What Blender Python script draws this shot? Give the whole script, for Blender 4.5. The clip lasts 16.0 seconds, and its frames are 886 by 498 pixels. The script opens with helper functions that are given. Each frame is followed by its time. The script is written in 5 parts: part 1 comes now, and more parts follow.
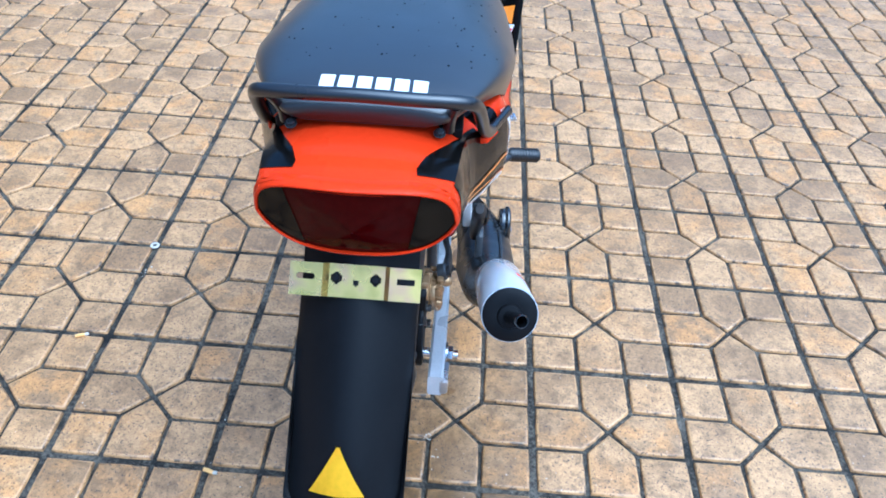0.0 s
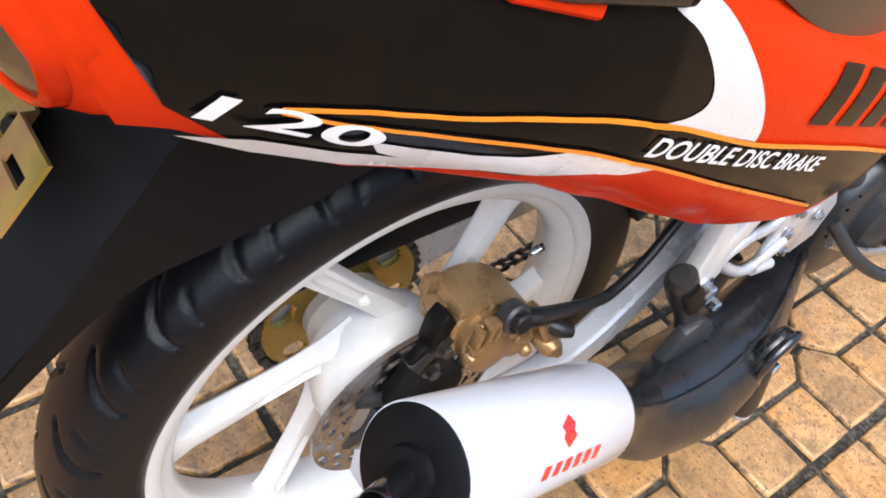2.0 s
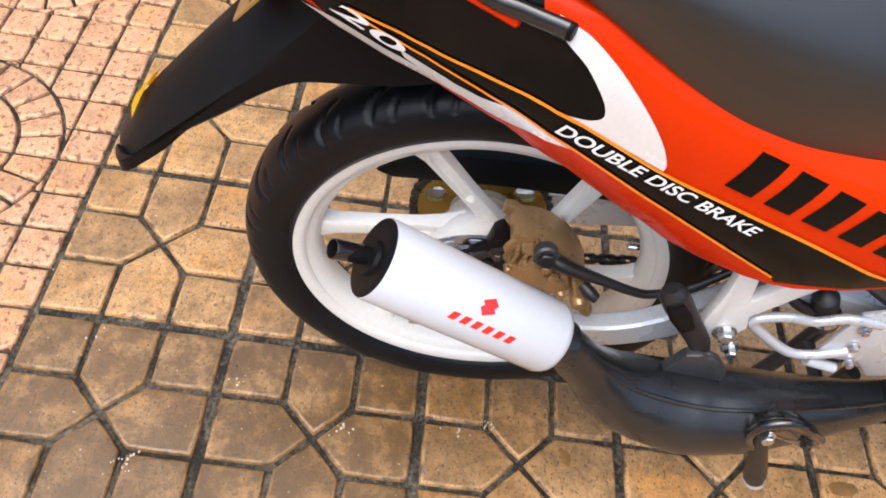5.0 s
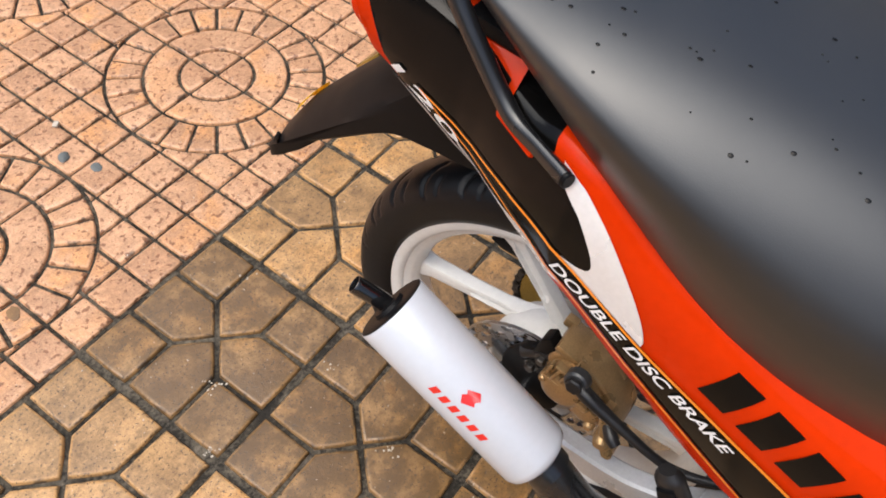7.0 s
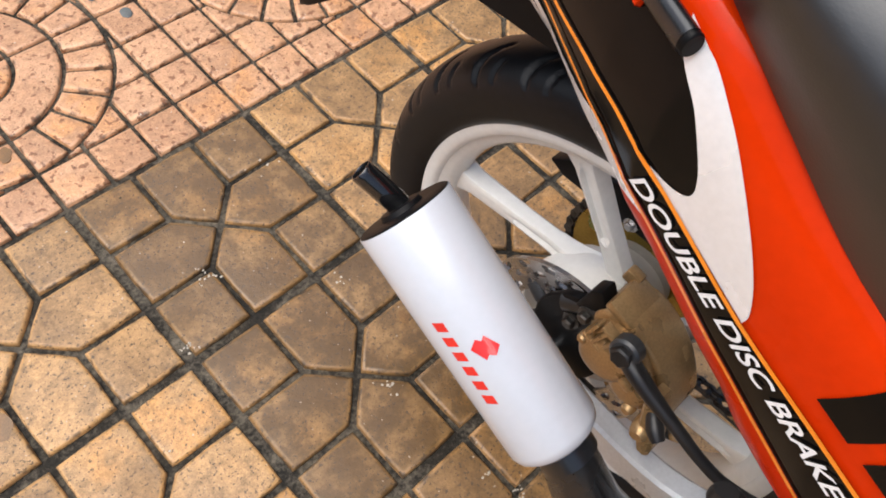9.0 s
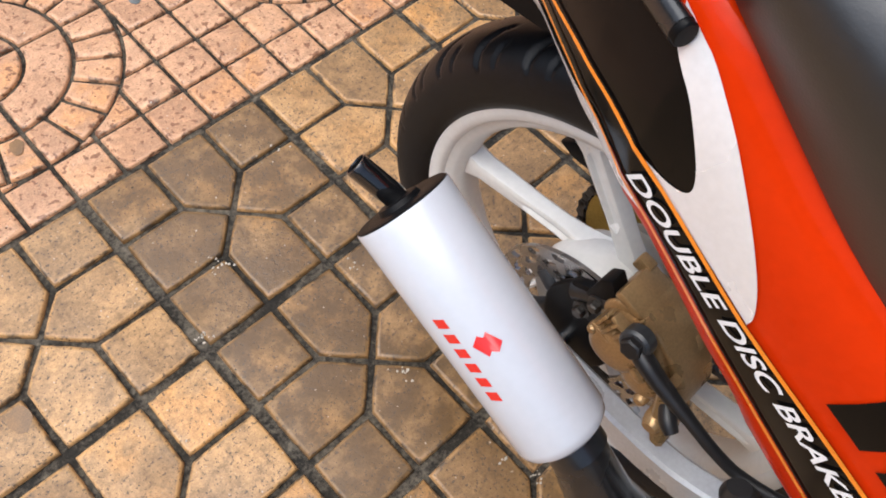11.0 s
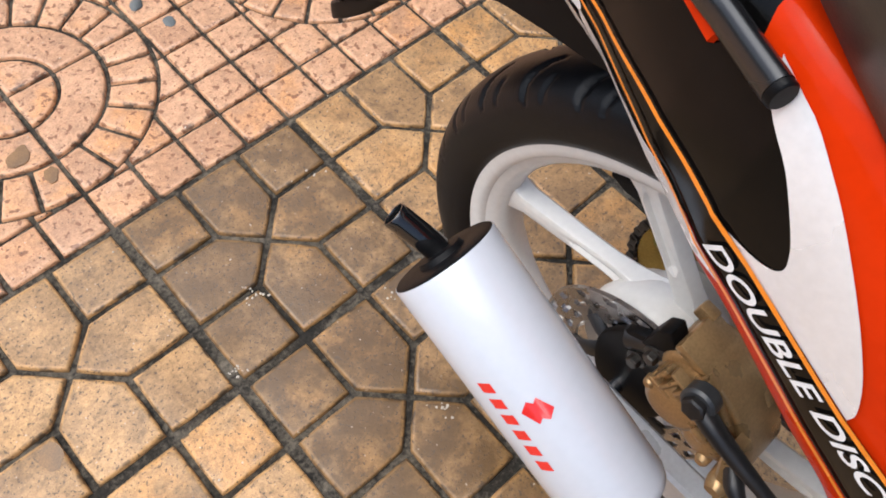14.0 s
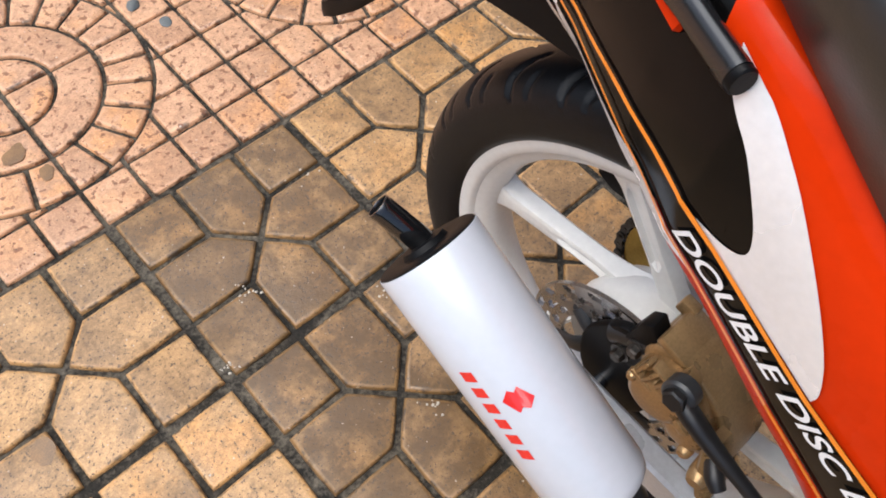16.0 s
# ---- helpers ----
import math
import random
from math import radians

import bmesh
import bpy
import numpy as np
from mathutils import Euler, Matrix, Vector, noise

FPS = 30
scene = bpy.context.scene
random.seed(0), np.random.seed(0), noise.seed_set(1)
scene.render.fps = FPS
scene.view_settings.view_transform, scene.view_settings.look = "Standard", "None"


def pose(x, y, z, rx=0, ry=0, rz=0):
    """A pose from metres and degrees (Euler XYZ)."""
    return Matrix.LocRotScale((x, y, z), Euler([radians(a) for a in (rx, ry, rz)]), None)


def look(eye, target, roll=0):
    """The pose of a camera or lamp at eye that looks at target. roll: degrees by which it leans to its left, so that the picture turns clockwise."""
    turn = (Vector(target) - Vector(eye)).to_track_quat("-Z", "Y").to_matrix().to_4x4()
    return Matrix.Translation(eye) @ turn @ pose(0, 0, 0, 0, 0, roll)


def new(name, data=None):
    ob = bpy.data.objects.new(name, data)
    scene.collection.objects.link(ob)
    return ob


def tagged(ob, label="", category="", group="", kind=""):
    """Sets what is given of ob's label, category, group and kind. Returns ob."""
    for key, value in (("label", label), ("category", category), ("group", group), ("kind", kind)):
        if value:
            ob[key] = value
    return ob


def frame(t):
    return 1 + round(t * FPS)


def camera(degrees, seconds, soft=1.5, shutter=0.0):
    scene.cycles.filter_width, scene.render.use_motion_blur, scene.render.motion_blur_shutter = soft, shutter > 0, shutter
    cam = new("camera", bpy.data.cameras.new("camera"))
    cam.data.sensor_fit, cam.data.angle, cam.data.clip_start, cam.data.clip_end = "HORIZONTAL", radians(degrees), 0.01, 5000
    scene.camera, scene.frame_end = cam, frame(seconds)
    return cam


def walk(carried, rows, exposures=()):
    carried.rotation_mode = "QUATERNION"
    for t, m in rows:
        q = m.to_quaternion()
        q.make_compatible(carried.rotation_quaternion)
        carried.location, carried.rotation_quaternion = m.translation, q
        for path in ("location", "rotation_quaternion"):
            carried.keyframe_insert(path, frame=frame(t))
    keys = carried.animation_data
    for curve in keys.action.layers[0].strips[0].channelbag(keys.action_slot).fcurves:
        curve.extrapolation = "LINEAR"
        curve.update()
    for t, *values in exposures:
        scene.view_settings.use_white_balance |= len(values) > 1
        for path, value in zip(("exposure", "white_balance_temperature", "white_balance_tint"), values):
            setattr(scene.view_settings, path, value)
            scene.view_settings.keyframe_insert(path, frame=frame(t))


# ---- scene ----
cam = camera(59.2, 16.0, 1.8)
PATH = [
    (0, (0.1185, -0.1951, 1.1584), (0.1005, 0.5697, 0.5144), 3.44),
    (0.5, (0.2556, -0.0804, 1.1196), (0.0654, 0.6310, 0.4430), 6.35),
    (1, (0.3291, 0.0709, 1.0894), (0.0128, 0.7204, 0.3979), 10.22),
    (1.5, (0.3102, 0.2489, 0.9960), (-0.1062, 0.8338, 0.2999), 12.84),
    (2, (0.3071, 0.3513, 0.8379), (-0.1777, 0.8334, 0.1081), 12.94),
    (2.5, (0.3216, 0.4139, 0.7633), (-0.1680, 0.7708, -0.0322), 10.43),
    (3, (0.3059, 0.4313, 0.7300), (-0.1598, 0.7262, -0.1044), 8.81),
    (3.5, (0.3027, 0.4386, 0.7354), (-0.1609, 0.6927, -0.1134), 8.49),
    (4, (0.3589, 0.4576, 0.8089), (-0.1309, 0.6672, -0.0374), 9.71),
    (4.5, (0.4260, 0.4728, 0.8992), (-0.1134, 0.6177, 0.0698), 10.60),
    (5, (0.5534, 0.5038, 0.9954), (-0.0505, 0.5564, 0.2001), 11.79),
    (5.2, (0.5861, 0.5225, 1.0380), (-0.0390, 0.5301, 0.2575), 12.16),
    (7.3, (0.4734, 0.6913, 1.0613), (-0.0453, 0.4011, 0.2571), 9.80),
    (7.5, (0.4666, 0.6955, 1.0526), (-0.0441, 0.4143, 0.2401), 11.13),
    (8, (0.4384, 0.7001, 0.9997), (-0.0503, 0.4247, 0.1718), 14.52),
    (8.5, (0.4125, 0.6665, 0.9450), (-0.0509, 0.3881, 0.1037), 16.06),
    (9, (0.4088, 0.6589, 0.9140), (-0.0351, 0.3787, 0.0628), 16.33),
    (11.5, (0.3753, 0.6577, 0.9078), (-0.0180, 0.3752, 0.0329), 11.79),
    (12, (0.3706, 0.6585, 0.8997), (-0.0176, 0.3724, 0.0237), 10.83),
    (12.5, (0.3691, 0.6420, 0.8900), (-0.0136, 0.3466, 0.0146), 9.74),
    (13, (0.3565, 0.6208, 0.8838), (-0.0200, 0.3154, 0.0091), 8.69),
    (13.5, (0.3548, 0.6255, 0.8855), (-0.0188, 0.3120, 0.0125), 8.17),
    (14, (0.3546, 0.6242, 0.8893), (-0.0162, 0.3057, 0.0169), 7.77),
    (14.5, (0.3573, 0.6306, 0.8919), (-0.0143, 0.3117, 0.0200), 7.92),
    (15, (0.3559, 0.6367, 0.8937), (-0.0168, 0.3178, 0.0223), 7.99),
    (15.5, (0.3563, 0.6318, 0.8961), (-0.0184, 0.3113, 0.0261), 8.07),
    (16, (0.3554, 0.6382, 0.8927), (-0.0203, 0.3161, 0.0237), 8.12),
]
EXPOSURE = [(0, 1.12, 4080, -1), (0.5, 1.00, 4100, -1), (1.0, 0.90, 4450, 0), (1.5, 0.88, 5100, 2), (2.0, 1.12, 5600, 7), (2.5, 1.16, 5700, 9), (3.0, 1.08, 5600, 10), (4.0, 1.00, 5750, 9), (5.2, 0.86, 5850, 8), (7.3, 0.58, 6100, 8), (9.2, 0.58, 6050, 8), (11.3, 0.58, 5850, 8), (16, 0.58, 5800, 7)]
walk(cam, [(t, look(eye, target, roll)) for t, eye, target, roll in PATH], EXPOSURE)

# ---- light: bright overcast sky, open street ----
world = bpy.data.worlds.new("sky")
scene.world = world
world.use_nodes = True
wn = world.node_tree.nodes
sky = wn.new("ShaderNodeTexSky")
sky.sky_type = "NISHITA"
sky.sun_disc = False
sky.sun_elevation = radians(66)
sky.sun_rotation = radians(120)
sky.dust_density = 6.0
sky.ozone_density = 0.6
wn["Background"].inputs["Strength"].default_value = 0.13
world.node_tree.links.new(sky.outputs["Color"], wn["Background"].inputs["Color"])
sun_data = bpy.data.lights.new("sun", "SUN")
sun_data.energy, sun_data.angle, sun_data.color = 1.75, radians(75), (1.0, 0.96, 0.90)
sun = new("sun", sun_data)
sun.matrix_world = look((0.85, -0.45, 2.3), (0, 0, 0))


# ---- materials ----
def material(name, base, rough=0.5, metal=0.0, coat=0.0, vary=0.08, scale=40.0, bump=0.0, bump_scale=400.0, spec=0.5, rough_vary=0.08):
    """A painted, moulded or metal surface with two scales of variation and fine relief."""
    m = bpy.data.materials.new(name)
    m.use_nodes = True
    n, link = m.node_tree.nodes, m.node_tree.links.new
    b = n["Principled BSDF"]
    b.inputs["Metallic"].default_value = metal
    b.inputs["Coat Weight"].default_value = coat
    b.inputs["Coat Roughness"].default_value = 0.06
    b.inputs["Specular IOR Level"].default_value = spec
    tc = n.new("ShaderNodeTexCoord")
    big, fine = n.new("ShaderNodeTexNoise"), n.new("ShaderNodeTexNoise")
    big.inputs["Scale"].default_value, big.inputs["Detail"].default_value = scale * 0.25, 4
    fine.inputs["Scale"].default_value, fine.inputs["Detail"].default_value = scale * 4, 3
    link(tc.outputs["Object"], big.inputs["Vector"])
    link(tc.outputs["Object"], fine.inputs["Vector"])
    add = n.new("ShaderNodeMath")
    add.operation = "ADD"
    link(big.outputs["Fac"], add.inputs[0])
    link(fine.outputs["Fac"], add.inputs[1])
    ramp = n.new("ShaderNodeMapRange")
    ramp.inputs["From Min"].default_value, ramp.inputs["From Max"].default_value = 0.7, 1.3
    ramp.inputs["To Min"].default_value, ramp.inputs["To Max"].default_value = 1 - vary, 1 + vary
    link(add.outputs[0], ramp.inputs["Value"])
    mul = n.new("ShaderNodeVectorMath")
    mul.operation = "SCALE"
    mul.inputs[0].default_value = base
    link(ramp.outputs["Result"], mul.inputs["Scale"])
    link(mul.outputs["Vector"], b.inputs["Base Color"])
    rr = n.new("ShaderNodeMapRange")
    rr.inputs["From Min"].default_value, rr.inputs["From Max"].default_value = 0.3, 0.7
    rr.inputs["To Min"].default_value, rr.inputs["To Max"].default_value = max(0.02, rough - rough_vary), rough + rough_vary
    link(big.outputs["Fac"], rr.inputs["Value"])
    link(rr.outputs["Result"], b.inputs["Roughness"])
    if bump:
        bn, bp_ = n.new("ShaderNodeTexNoise"), n.new("ShaderNodeBump")
        bn.inputs["Scale"].default_value, bn.inputs["Detail"].default_value = bump_scale, 3
        bp_.inputs["Strength"].default_value, bp_.inputs["Distance"].default_value = bump, 0.001
        link(tc.outputs["Object"], bn.inputs["Vector"])
        link(bn.outputs["Fac"], bp_.inputs["Height"])
        link(bp_.outputs["Normal"], b.inputs["Normal"])
    return m


ORANGE = material("orange_red_paint", (0.54, 0.027, 0.0003), 0.28, coat=0.15, vary=0.05, spec=0.02)
RED = material("red_paint", (0.62, 0.02, 0.015), 0.25, coat=0.7, vary=0.05)
BLACK_GLOSS = material("black_gloss_film", (0.0032, 0.0030, 0.0029), 0.14, coat=0.0, vary=0.25, scale=160, spec=0.16, bump=0.04, bump_scale=1500, rough_vary=0.05)
SILVER_FILM = material("silver_film", (0.82, 0.82, 0.83), 0.28, metal=0.35, vary=0.05, scale=60, rough_vary=0.05)
ORANGE_FILM = material("orange_film", (0.82, 0.24, 0.008), 0.3, coat=0.3)
WHITE_FILM = material("white_film", (0.78, 0.78, 0.78), 0.35)
GLOSS_PIPE = material("gloss_black_pipe", (0.007, 0.007, 0.0075), 0.12, coat=0.7)
CHROME_TUBE = material("black_tube_lacquer", (0.009, 0.009, 0.0098), 0.30, coat=0.35, vary=0.1, rough_vary=0.05, spec=0.5)
VINYL = material("black_vinyl", (0.0095, 0.0097, 0.0102), 0.45, coat=1.0, vary=0.12, bump=0.12, bump_scale=900, spec=0.4)
CHROME_TUBE.node_tree.nodes["Principled BSDF"].inputs["Coat Roughness"].default_value = 0.16
VINYL.node_tree.nodes["Principled BSDF"].inputs["Coat Roughness"].default_value = 0.36
PLASTIC = material("black_plastic", (0.0046, 0.0046, 0.0051), 0.46, vary=0.15, bump=0.1, bump_scale=1200, spec=0.12)
RUBBER = material("tyre_rubber", (0.0048, 0.0053, 0.0066), 0.36, vary=0.35, bump=0.2, bump_scale=700, spec=0.20)
RUBBER_PART = material("moulded_rubber", (0.012, 0.011, 0.011), 0.42, vary=0.2)
WHITE_RIM = material("white_powder_coat", (0.68, 0.668, 0.635), 0.36, coat=0.2, vary=0.05)
WHITE_CAN = material("white_gloss_enamel", (0.50, 0.515, 0.55), 0.2, coat=0.6, vary=0.02)
PIPE = material("black_heat_paint", (0.0090, 0.0093, 0.0100), 0.28, vary=0.4, scale=50, rough_vary=0.07, spec=0.75)
ALU = material("brushed_aluminium", (0.55, 0.56, 0.58), 0.32, metal=0.9, vary=0.10, scale=120)
SWING = material("silver_arm_paint", (0.56, 0.57, 0.59), 0.3, metal=0.35, vary=0.08, scale=80)
STEEL = material("bright_steel", (0.62, 0.62, 0.63), 0.22, metal=1.0, vary=0.12, scale=160)
DARK_STEEL = material("dark_steel", (0.07, 0.065, 0.06), 0.38, metal=0.8, vary=0.3, scale=160)
DISC_STEEL = material("brake_disc_steel", (0.42, 0.41, 0.40), 0.28, metal=1.0, vary=0.2, scale=160)
GOLD = material("gold_anodised_sprocket", (0.36, 0.255, 0.058), 0.28, metal=1.0, vary=0.2, scale=100)
BRONZE = material("bronze_painted_caliper", (0.33, 0.21, 0.095), 0.30, metal=0.55, vary=0.22, scale=120, bump=0.1, bump_scale=600)
ENGINE = material("black_engine_paint", (0.025, 0.026, 0.028), 0.35, vary=0.3, scale=80)
YELLOW = material("yellow_reflector", (0.88, 0.52, 0.002), 0.4, coat=0.0, spec=0.1)
GREY_PAINT = material("grey_frame_paint", (0.40, 0.39, 0.37), 0.4, vary=0.08)


def zinc():
    """Yellow chromated zinc with green and pink tints."""
    m = material("yellow_zinc_plate", (0.6, 0.5, 0.3), 0.3, metal=0.85)
    n, link = m.node_tree.nodes, m.node_tree.links.new
    tc, nz, cr = n.new("ShaderNodeTexCoord"), n.new("ShaderNodeTexNoise"), n.new("ShaderNodeValToRGB")
    nz.inputs["Scale"].default_value, nz.inputs["Detail"].default_value = 28, 3
    e = cr.color_ramp.elements
    e[0].position, e[0].color = 0.30, (0.34, 0.29, 0.065, 1)
    e[1].position, e[1].color = 0.70, (0.45, 0.27, 0.16, 1)
    mid = e.new(0.5)
    mid.color = (0.50, 0.38, 0.115, 1)
    link(tc.outputs["Object"], nz.inputs["Vector"])
    link(nz.outputs["Fac"], cr.inputs["Fac"])
    link(cr.outputs["Color"], n["Principled BSDF"].inputs["Base Color"])
    return m


ZINC = zinc()
RED_LENS = material("red_lens", (0.030, 0.0003, 0.0006), 0.10, coat=0.0, vary=0.2, scale=30, spec=0.04)
SMOKE_LENS = material("smoked_lens", (0.0038, 0.0030, 0.0022), 0.08, coat=0.0, vary=0.2, scale=30, spec=0.08)


def paving(name, light, dark, island, pit_scale, pit_colour, dirt):
    """Pressed concrete paving: blotched faces, pale worn rims, dark pits and stains."""
    m = bpy.data.materials.new(name)
    m.use_nodes = True
    n, link = m.node_tree.nodes, m.node_tree.links.new
    b = n["Principled BSDF"]
    geo = n.new("ShaderNodeNewGeometry")
    if island:
        rnd = geo.outputs["Random Per Island"]
    else:
        rnd = n.new("ShaderNodeObjectInfo").outputs["Random"]

    def noise_tex(scale, detail, rough=0.6):
        t = n.new("ShaderNodeTexNoise")
        t.inputs["Scale"].default_value, t.inputs["Detail"].default_value = scale, detail
        t.inputs["Roughness"].default_value = rough
        link(geo.outputs["Position"], t.inputs["Vector"])
        return t.outputs["Fac"]

    def ranged(value, a, b_, lo, hi):
        r = n.new("ShaderNodeMapRange")
        r.interpolation_type = "SMOOTHSTEP"
        for key, v in (("From Min", a), ("From Max", b_), ("To Min", lo), ("To Max", hi)):
            r.inputs[key].default_value = v
        link(value, r.inputs["Value"])
        return r.outputs["Result"]

    def mixed(fac, a, b_):
        x = n.new("ShaderNodeMix")
        x.data_type = "RGBA"
        link(fac, x.inputs["Factor"])
        for i, v in ((6, a), (7, b_)):
            if isinstance(v, tuple):
                x.inputs[i].default_value = (*v, 1)
            else:
                link(v, x.inputs[i])
        return x.outputs[2]

    def math_node(op, a, b_):
        x = n.new("ShaderNodeMath")
        x.operation = op
        for i, v in ((0, a), (1, b_)):
            if isinstance(v, (int, float)):
                x.inputs[i].default_value = v
            else:
                link(v, x.inputs[i])
        return x.outputs[0]

    blotch = ranged(noise_tex(9, 5, 0.65), 0.36, 0.66, 0, 1)
    tint = math_node("ADD", math_node("MULTIPLY", blotch, 0.65), math_node("MULTIPLY", rnd, 0.55))
    face = mixed(ranged(tint, 0.2, 1.0, 0, 1), light, dark)
    other = math_node("FRACT", math_node("MULTIPLY", rnd, 7.31), 0)
    ochre = math_node("MULTIPLY", ranged(other, 0.3, 1.0, 0, 0.75), ranged(noise_tex(16, 4, 0.6), 0.42, 0.60, 0, 1))
    face = mixed(ochre, face, (light[0] * 1.10, light[1] * 0.92, light[2] * 0.58))
    grime = ranged(noise_tex(38, 6, 0.75), 0.45, 0.66, 0, dirt)
    face = mixed(grime, face, tuple(c * 0.50 for c in dark))
    grain = math_node("MULTIPLY", ranged(noise_tex(420, 3, 0.7), 0.28, 0.72, 0.82, 1.16), ranged(noise_tex(110, 5, 0.75), 0.33, 0.67, 0.80, 1.15))
    shade = n.new("ShaderNodeVectorMath")
    shade.operation = "SCALE"
    link(face, shade.inputs[0])
    link(grain, shade.inputs["Scale"])
    face = shade.outputs["Vector"]
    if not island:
        # the object colour's red mixes a slab towards dark brown, broken by noise
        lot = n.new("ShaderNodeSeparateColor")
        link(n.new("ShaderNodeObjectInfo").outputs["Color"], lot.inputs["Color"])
        slab_tint = math_node("MULTIPLY", lot.outputs["Red"], ranged(noise_tex(19, 5, 0.65), 0.30, 0.60, 0.50, 1.0))
        face = mixed(slab_tint, face, (0.098, 0.051, 0.0145))
    edge = n.new("ShaderNodeAttribute")
    edge.attribute_name = "worn"
    wear = math_node("MULTIPLY", ranged(edge.outputs["Fac"], 0.30, 0.85, 0, 0.60), ranged(noise_tex(45, 3), 0.34, 0.54, 0, 1))
    if not island:
        wear = math_node("MULTIPLY", wear, ranged(lot.outputs["Red"], 0.1, 0.9, 1.0, 0.40))
    face = mixed(wear, face, tuple(min(1, c * 1.22) for c in light))
    soil = math_node("MULTIPLY", ranged(edge.outputs["Fac"], 0.5, 1.0, 0.0, 0.85), ranged(noise_tex(48, 4, 0.6), 0.50, 0.66, 0, 1))
    face = mixed(soil, face, (0.045, 0.034, 0.024))
    pits = ranged(noise_tex(pit_scale, 2, 0.5), 0.62 if dirt > 0.5 else 0.585, 0.65, 0, 0.85)
    face = mixed(pits, face, pit_colour)
    holes = ranged(noise_tex(330, 1, 0.5), 0.69, 0.72, 0, 0.85)
    face = mixed(holes, face, (0.04, 0.025, 0.016))
    specks = ranged(noise_tex(170, 1, 0.5), 0.745, 0.78, 0, 0.45)
    face = mixed(specks, face, (0.60, 0.50, 0.40))
    link(face, b.inputs["Base Color"])
    wet = ranged(noise_tex(7, 4), 0.35, 0.68, 0.36, 0.62)
    link(wet, b.inputs["Roughness"])
    b.inputs["Specular IOR Level"].default_value = 0.55
    bump = n.new("ShaderNodeBump")
    bump.inputs["Strength"].default_value, bump.inputs["Distance"].default_value = 0.35, 0.0012
    h = math_node("ADD", noise_tex(220, 4), math_node("MULTIPLY", noise_tex(60, 3), 1.5))
    h = math_node("SUBTRACT", h, math_node("MULTIPLY", pits, 0.8))
    link(h, bump.inputs["Height"])
    link(bump.outputs["Normal"], b.inputs["Normal"])
    return m


TAN_L, TAN_D = (0.462, 0.260, 0.100), (0.258, 0.141, 0.051)
PINK_L, PINK_D = (0.55, 0.302, 0.160), (0.41, 0.212, 0.105)
TAN, TAN_FAR = paving("tan_paving", TAN_L, TAN_D, False, 210, (0.07, 0.042, 0.022), 0.62), paving("tan_paving_far", TAN_L, TAN_D, True, 210, (0.07, 0.042, 0.022), 0.62)
PINK, PINK_FAR = paving("pink_paving", PINK_L, PINK_D, False, 95, (0.17, 0.062, 0.022), 0.30), paving("pink_paving_far", PINK_L, PINK_D, True, 95, (0.17, 0.062, 0.022), 0.30)


def joint_dirt():
    """Joint filling: damp black soil with dry grey dust lying on it."""
    m = material("damp_joint_dirt", (0.02, 0.017, 0.013), 0.75, vary=0.6, scale=60, bump=0.9, bump_scale=300, rough_vary=0.2, spec=0.15)
    n, link = m.node_tree.nodes, m.node_tree.links.new
    geo, mix = n.new("ShaderNodeNewGeometry"), n.new("ShaderNodeMix")
    mix.data_type = "RGBA"
    broad, fine, both, cut = n.new("ShaderNodeTexNoise"), n.new("ShaderNodeTexNoise"), n.new("ShaderNodeMath"), n.new("ShaderNodeMapRange")
    for t, scale, detail in ((broad, 13, 4), (fine, 150, 4)):
        t.inputs["Scale"].default_value, t.inputs["Detail"].default_value, t.inputs["Roughness"].default_value = scale, detail, 0.7
        link(geo.outputs["Position"], t.inputs["Vector"])
    both.operation = "ADD"
    link(broad.outputs["Fac"], both.inputs[0])
    link(fine.outputs["Fac"], both.inputs[1])
    for key, v in (("From Min", 0.92), ("From Max", 1.28), ("To Min", 0.0), ("To Max", 1.0)):
        cut.inputs[key].default_value = v
    link(both.outputs[0], cut.inputs["Value"])
    link(cut.outputs["Result"], mix.inputs["Factor"])
    b = n["Principled BSDF"]
    link(b.inputs["Base Color"].links[0].from_socket, mix.inputs[6])
    mix.inputs[7].default_value = (0.140, 0.117, 0.086, 1)
    link(mix.outputs[2], b.inputs["Base Color"])
    return m


JOINT = joint_dirt()
PALE_DIRT = material("pale_crumbs", (0.46, 0.40, 0.32), 0.8, vary=0.15)
BUTT = material("cork_paper", (0.75, 0.42, 0.12), 0.7, vary=0.15)


# ---- mesh helpers ----
def part(name, bm, mat, parent=None, label="", smooth=True, sharp=40):
    """Links a bmesh as one mesh object under a thing or a part."""
    bmesh.ops.recalc_face_normals(bm, faces=bm.faces)
    me = bpy.data.meshes.new(name)
    for f in bm.faces:
        f.smooth = smooth
    if smooth:
        for e in bm.edges:
            if len(e.link_faces) == 2 and e.calc_face_angle(0) > radians(sharp):
                e.smooth = False
    bm.to_mesh(me)
    bm.free()
    me.materials.append(mat)
    ob = new(name, me)
    ob.parent = parent
    if label:
        tagged(ob, label)
    return ob


def lerp(v, keys, values):
    return float(np.interp(v, keys, values))


def spline(points, per=6):
    """A smooth line through the points (Catmull-Rom)."""
    p = [Vector(q) for q in points]
    p = [2 * p[0] - p[1]] + p + [2 * p[-1] - p[-2]]
    out = []
    for i in range(1, len(p) - 2):
        for k in range(per):
            t = k / per
            a, b, c, d = p[i - 1], p[i], p[i + 1], p[i + 2]
            out.append(0.5 * (2 * b + (c - a) * t + (2 * a - 5 * b + 4 * c - d) * t * t + (3 * b - a - 3 * c + d) * t ** 3))
    return out + [p[-2]]


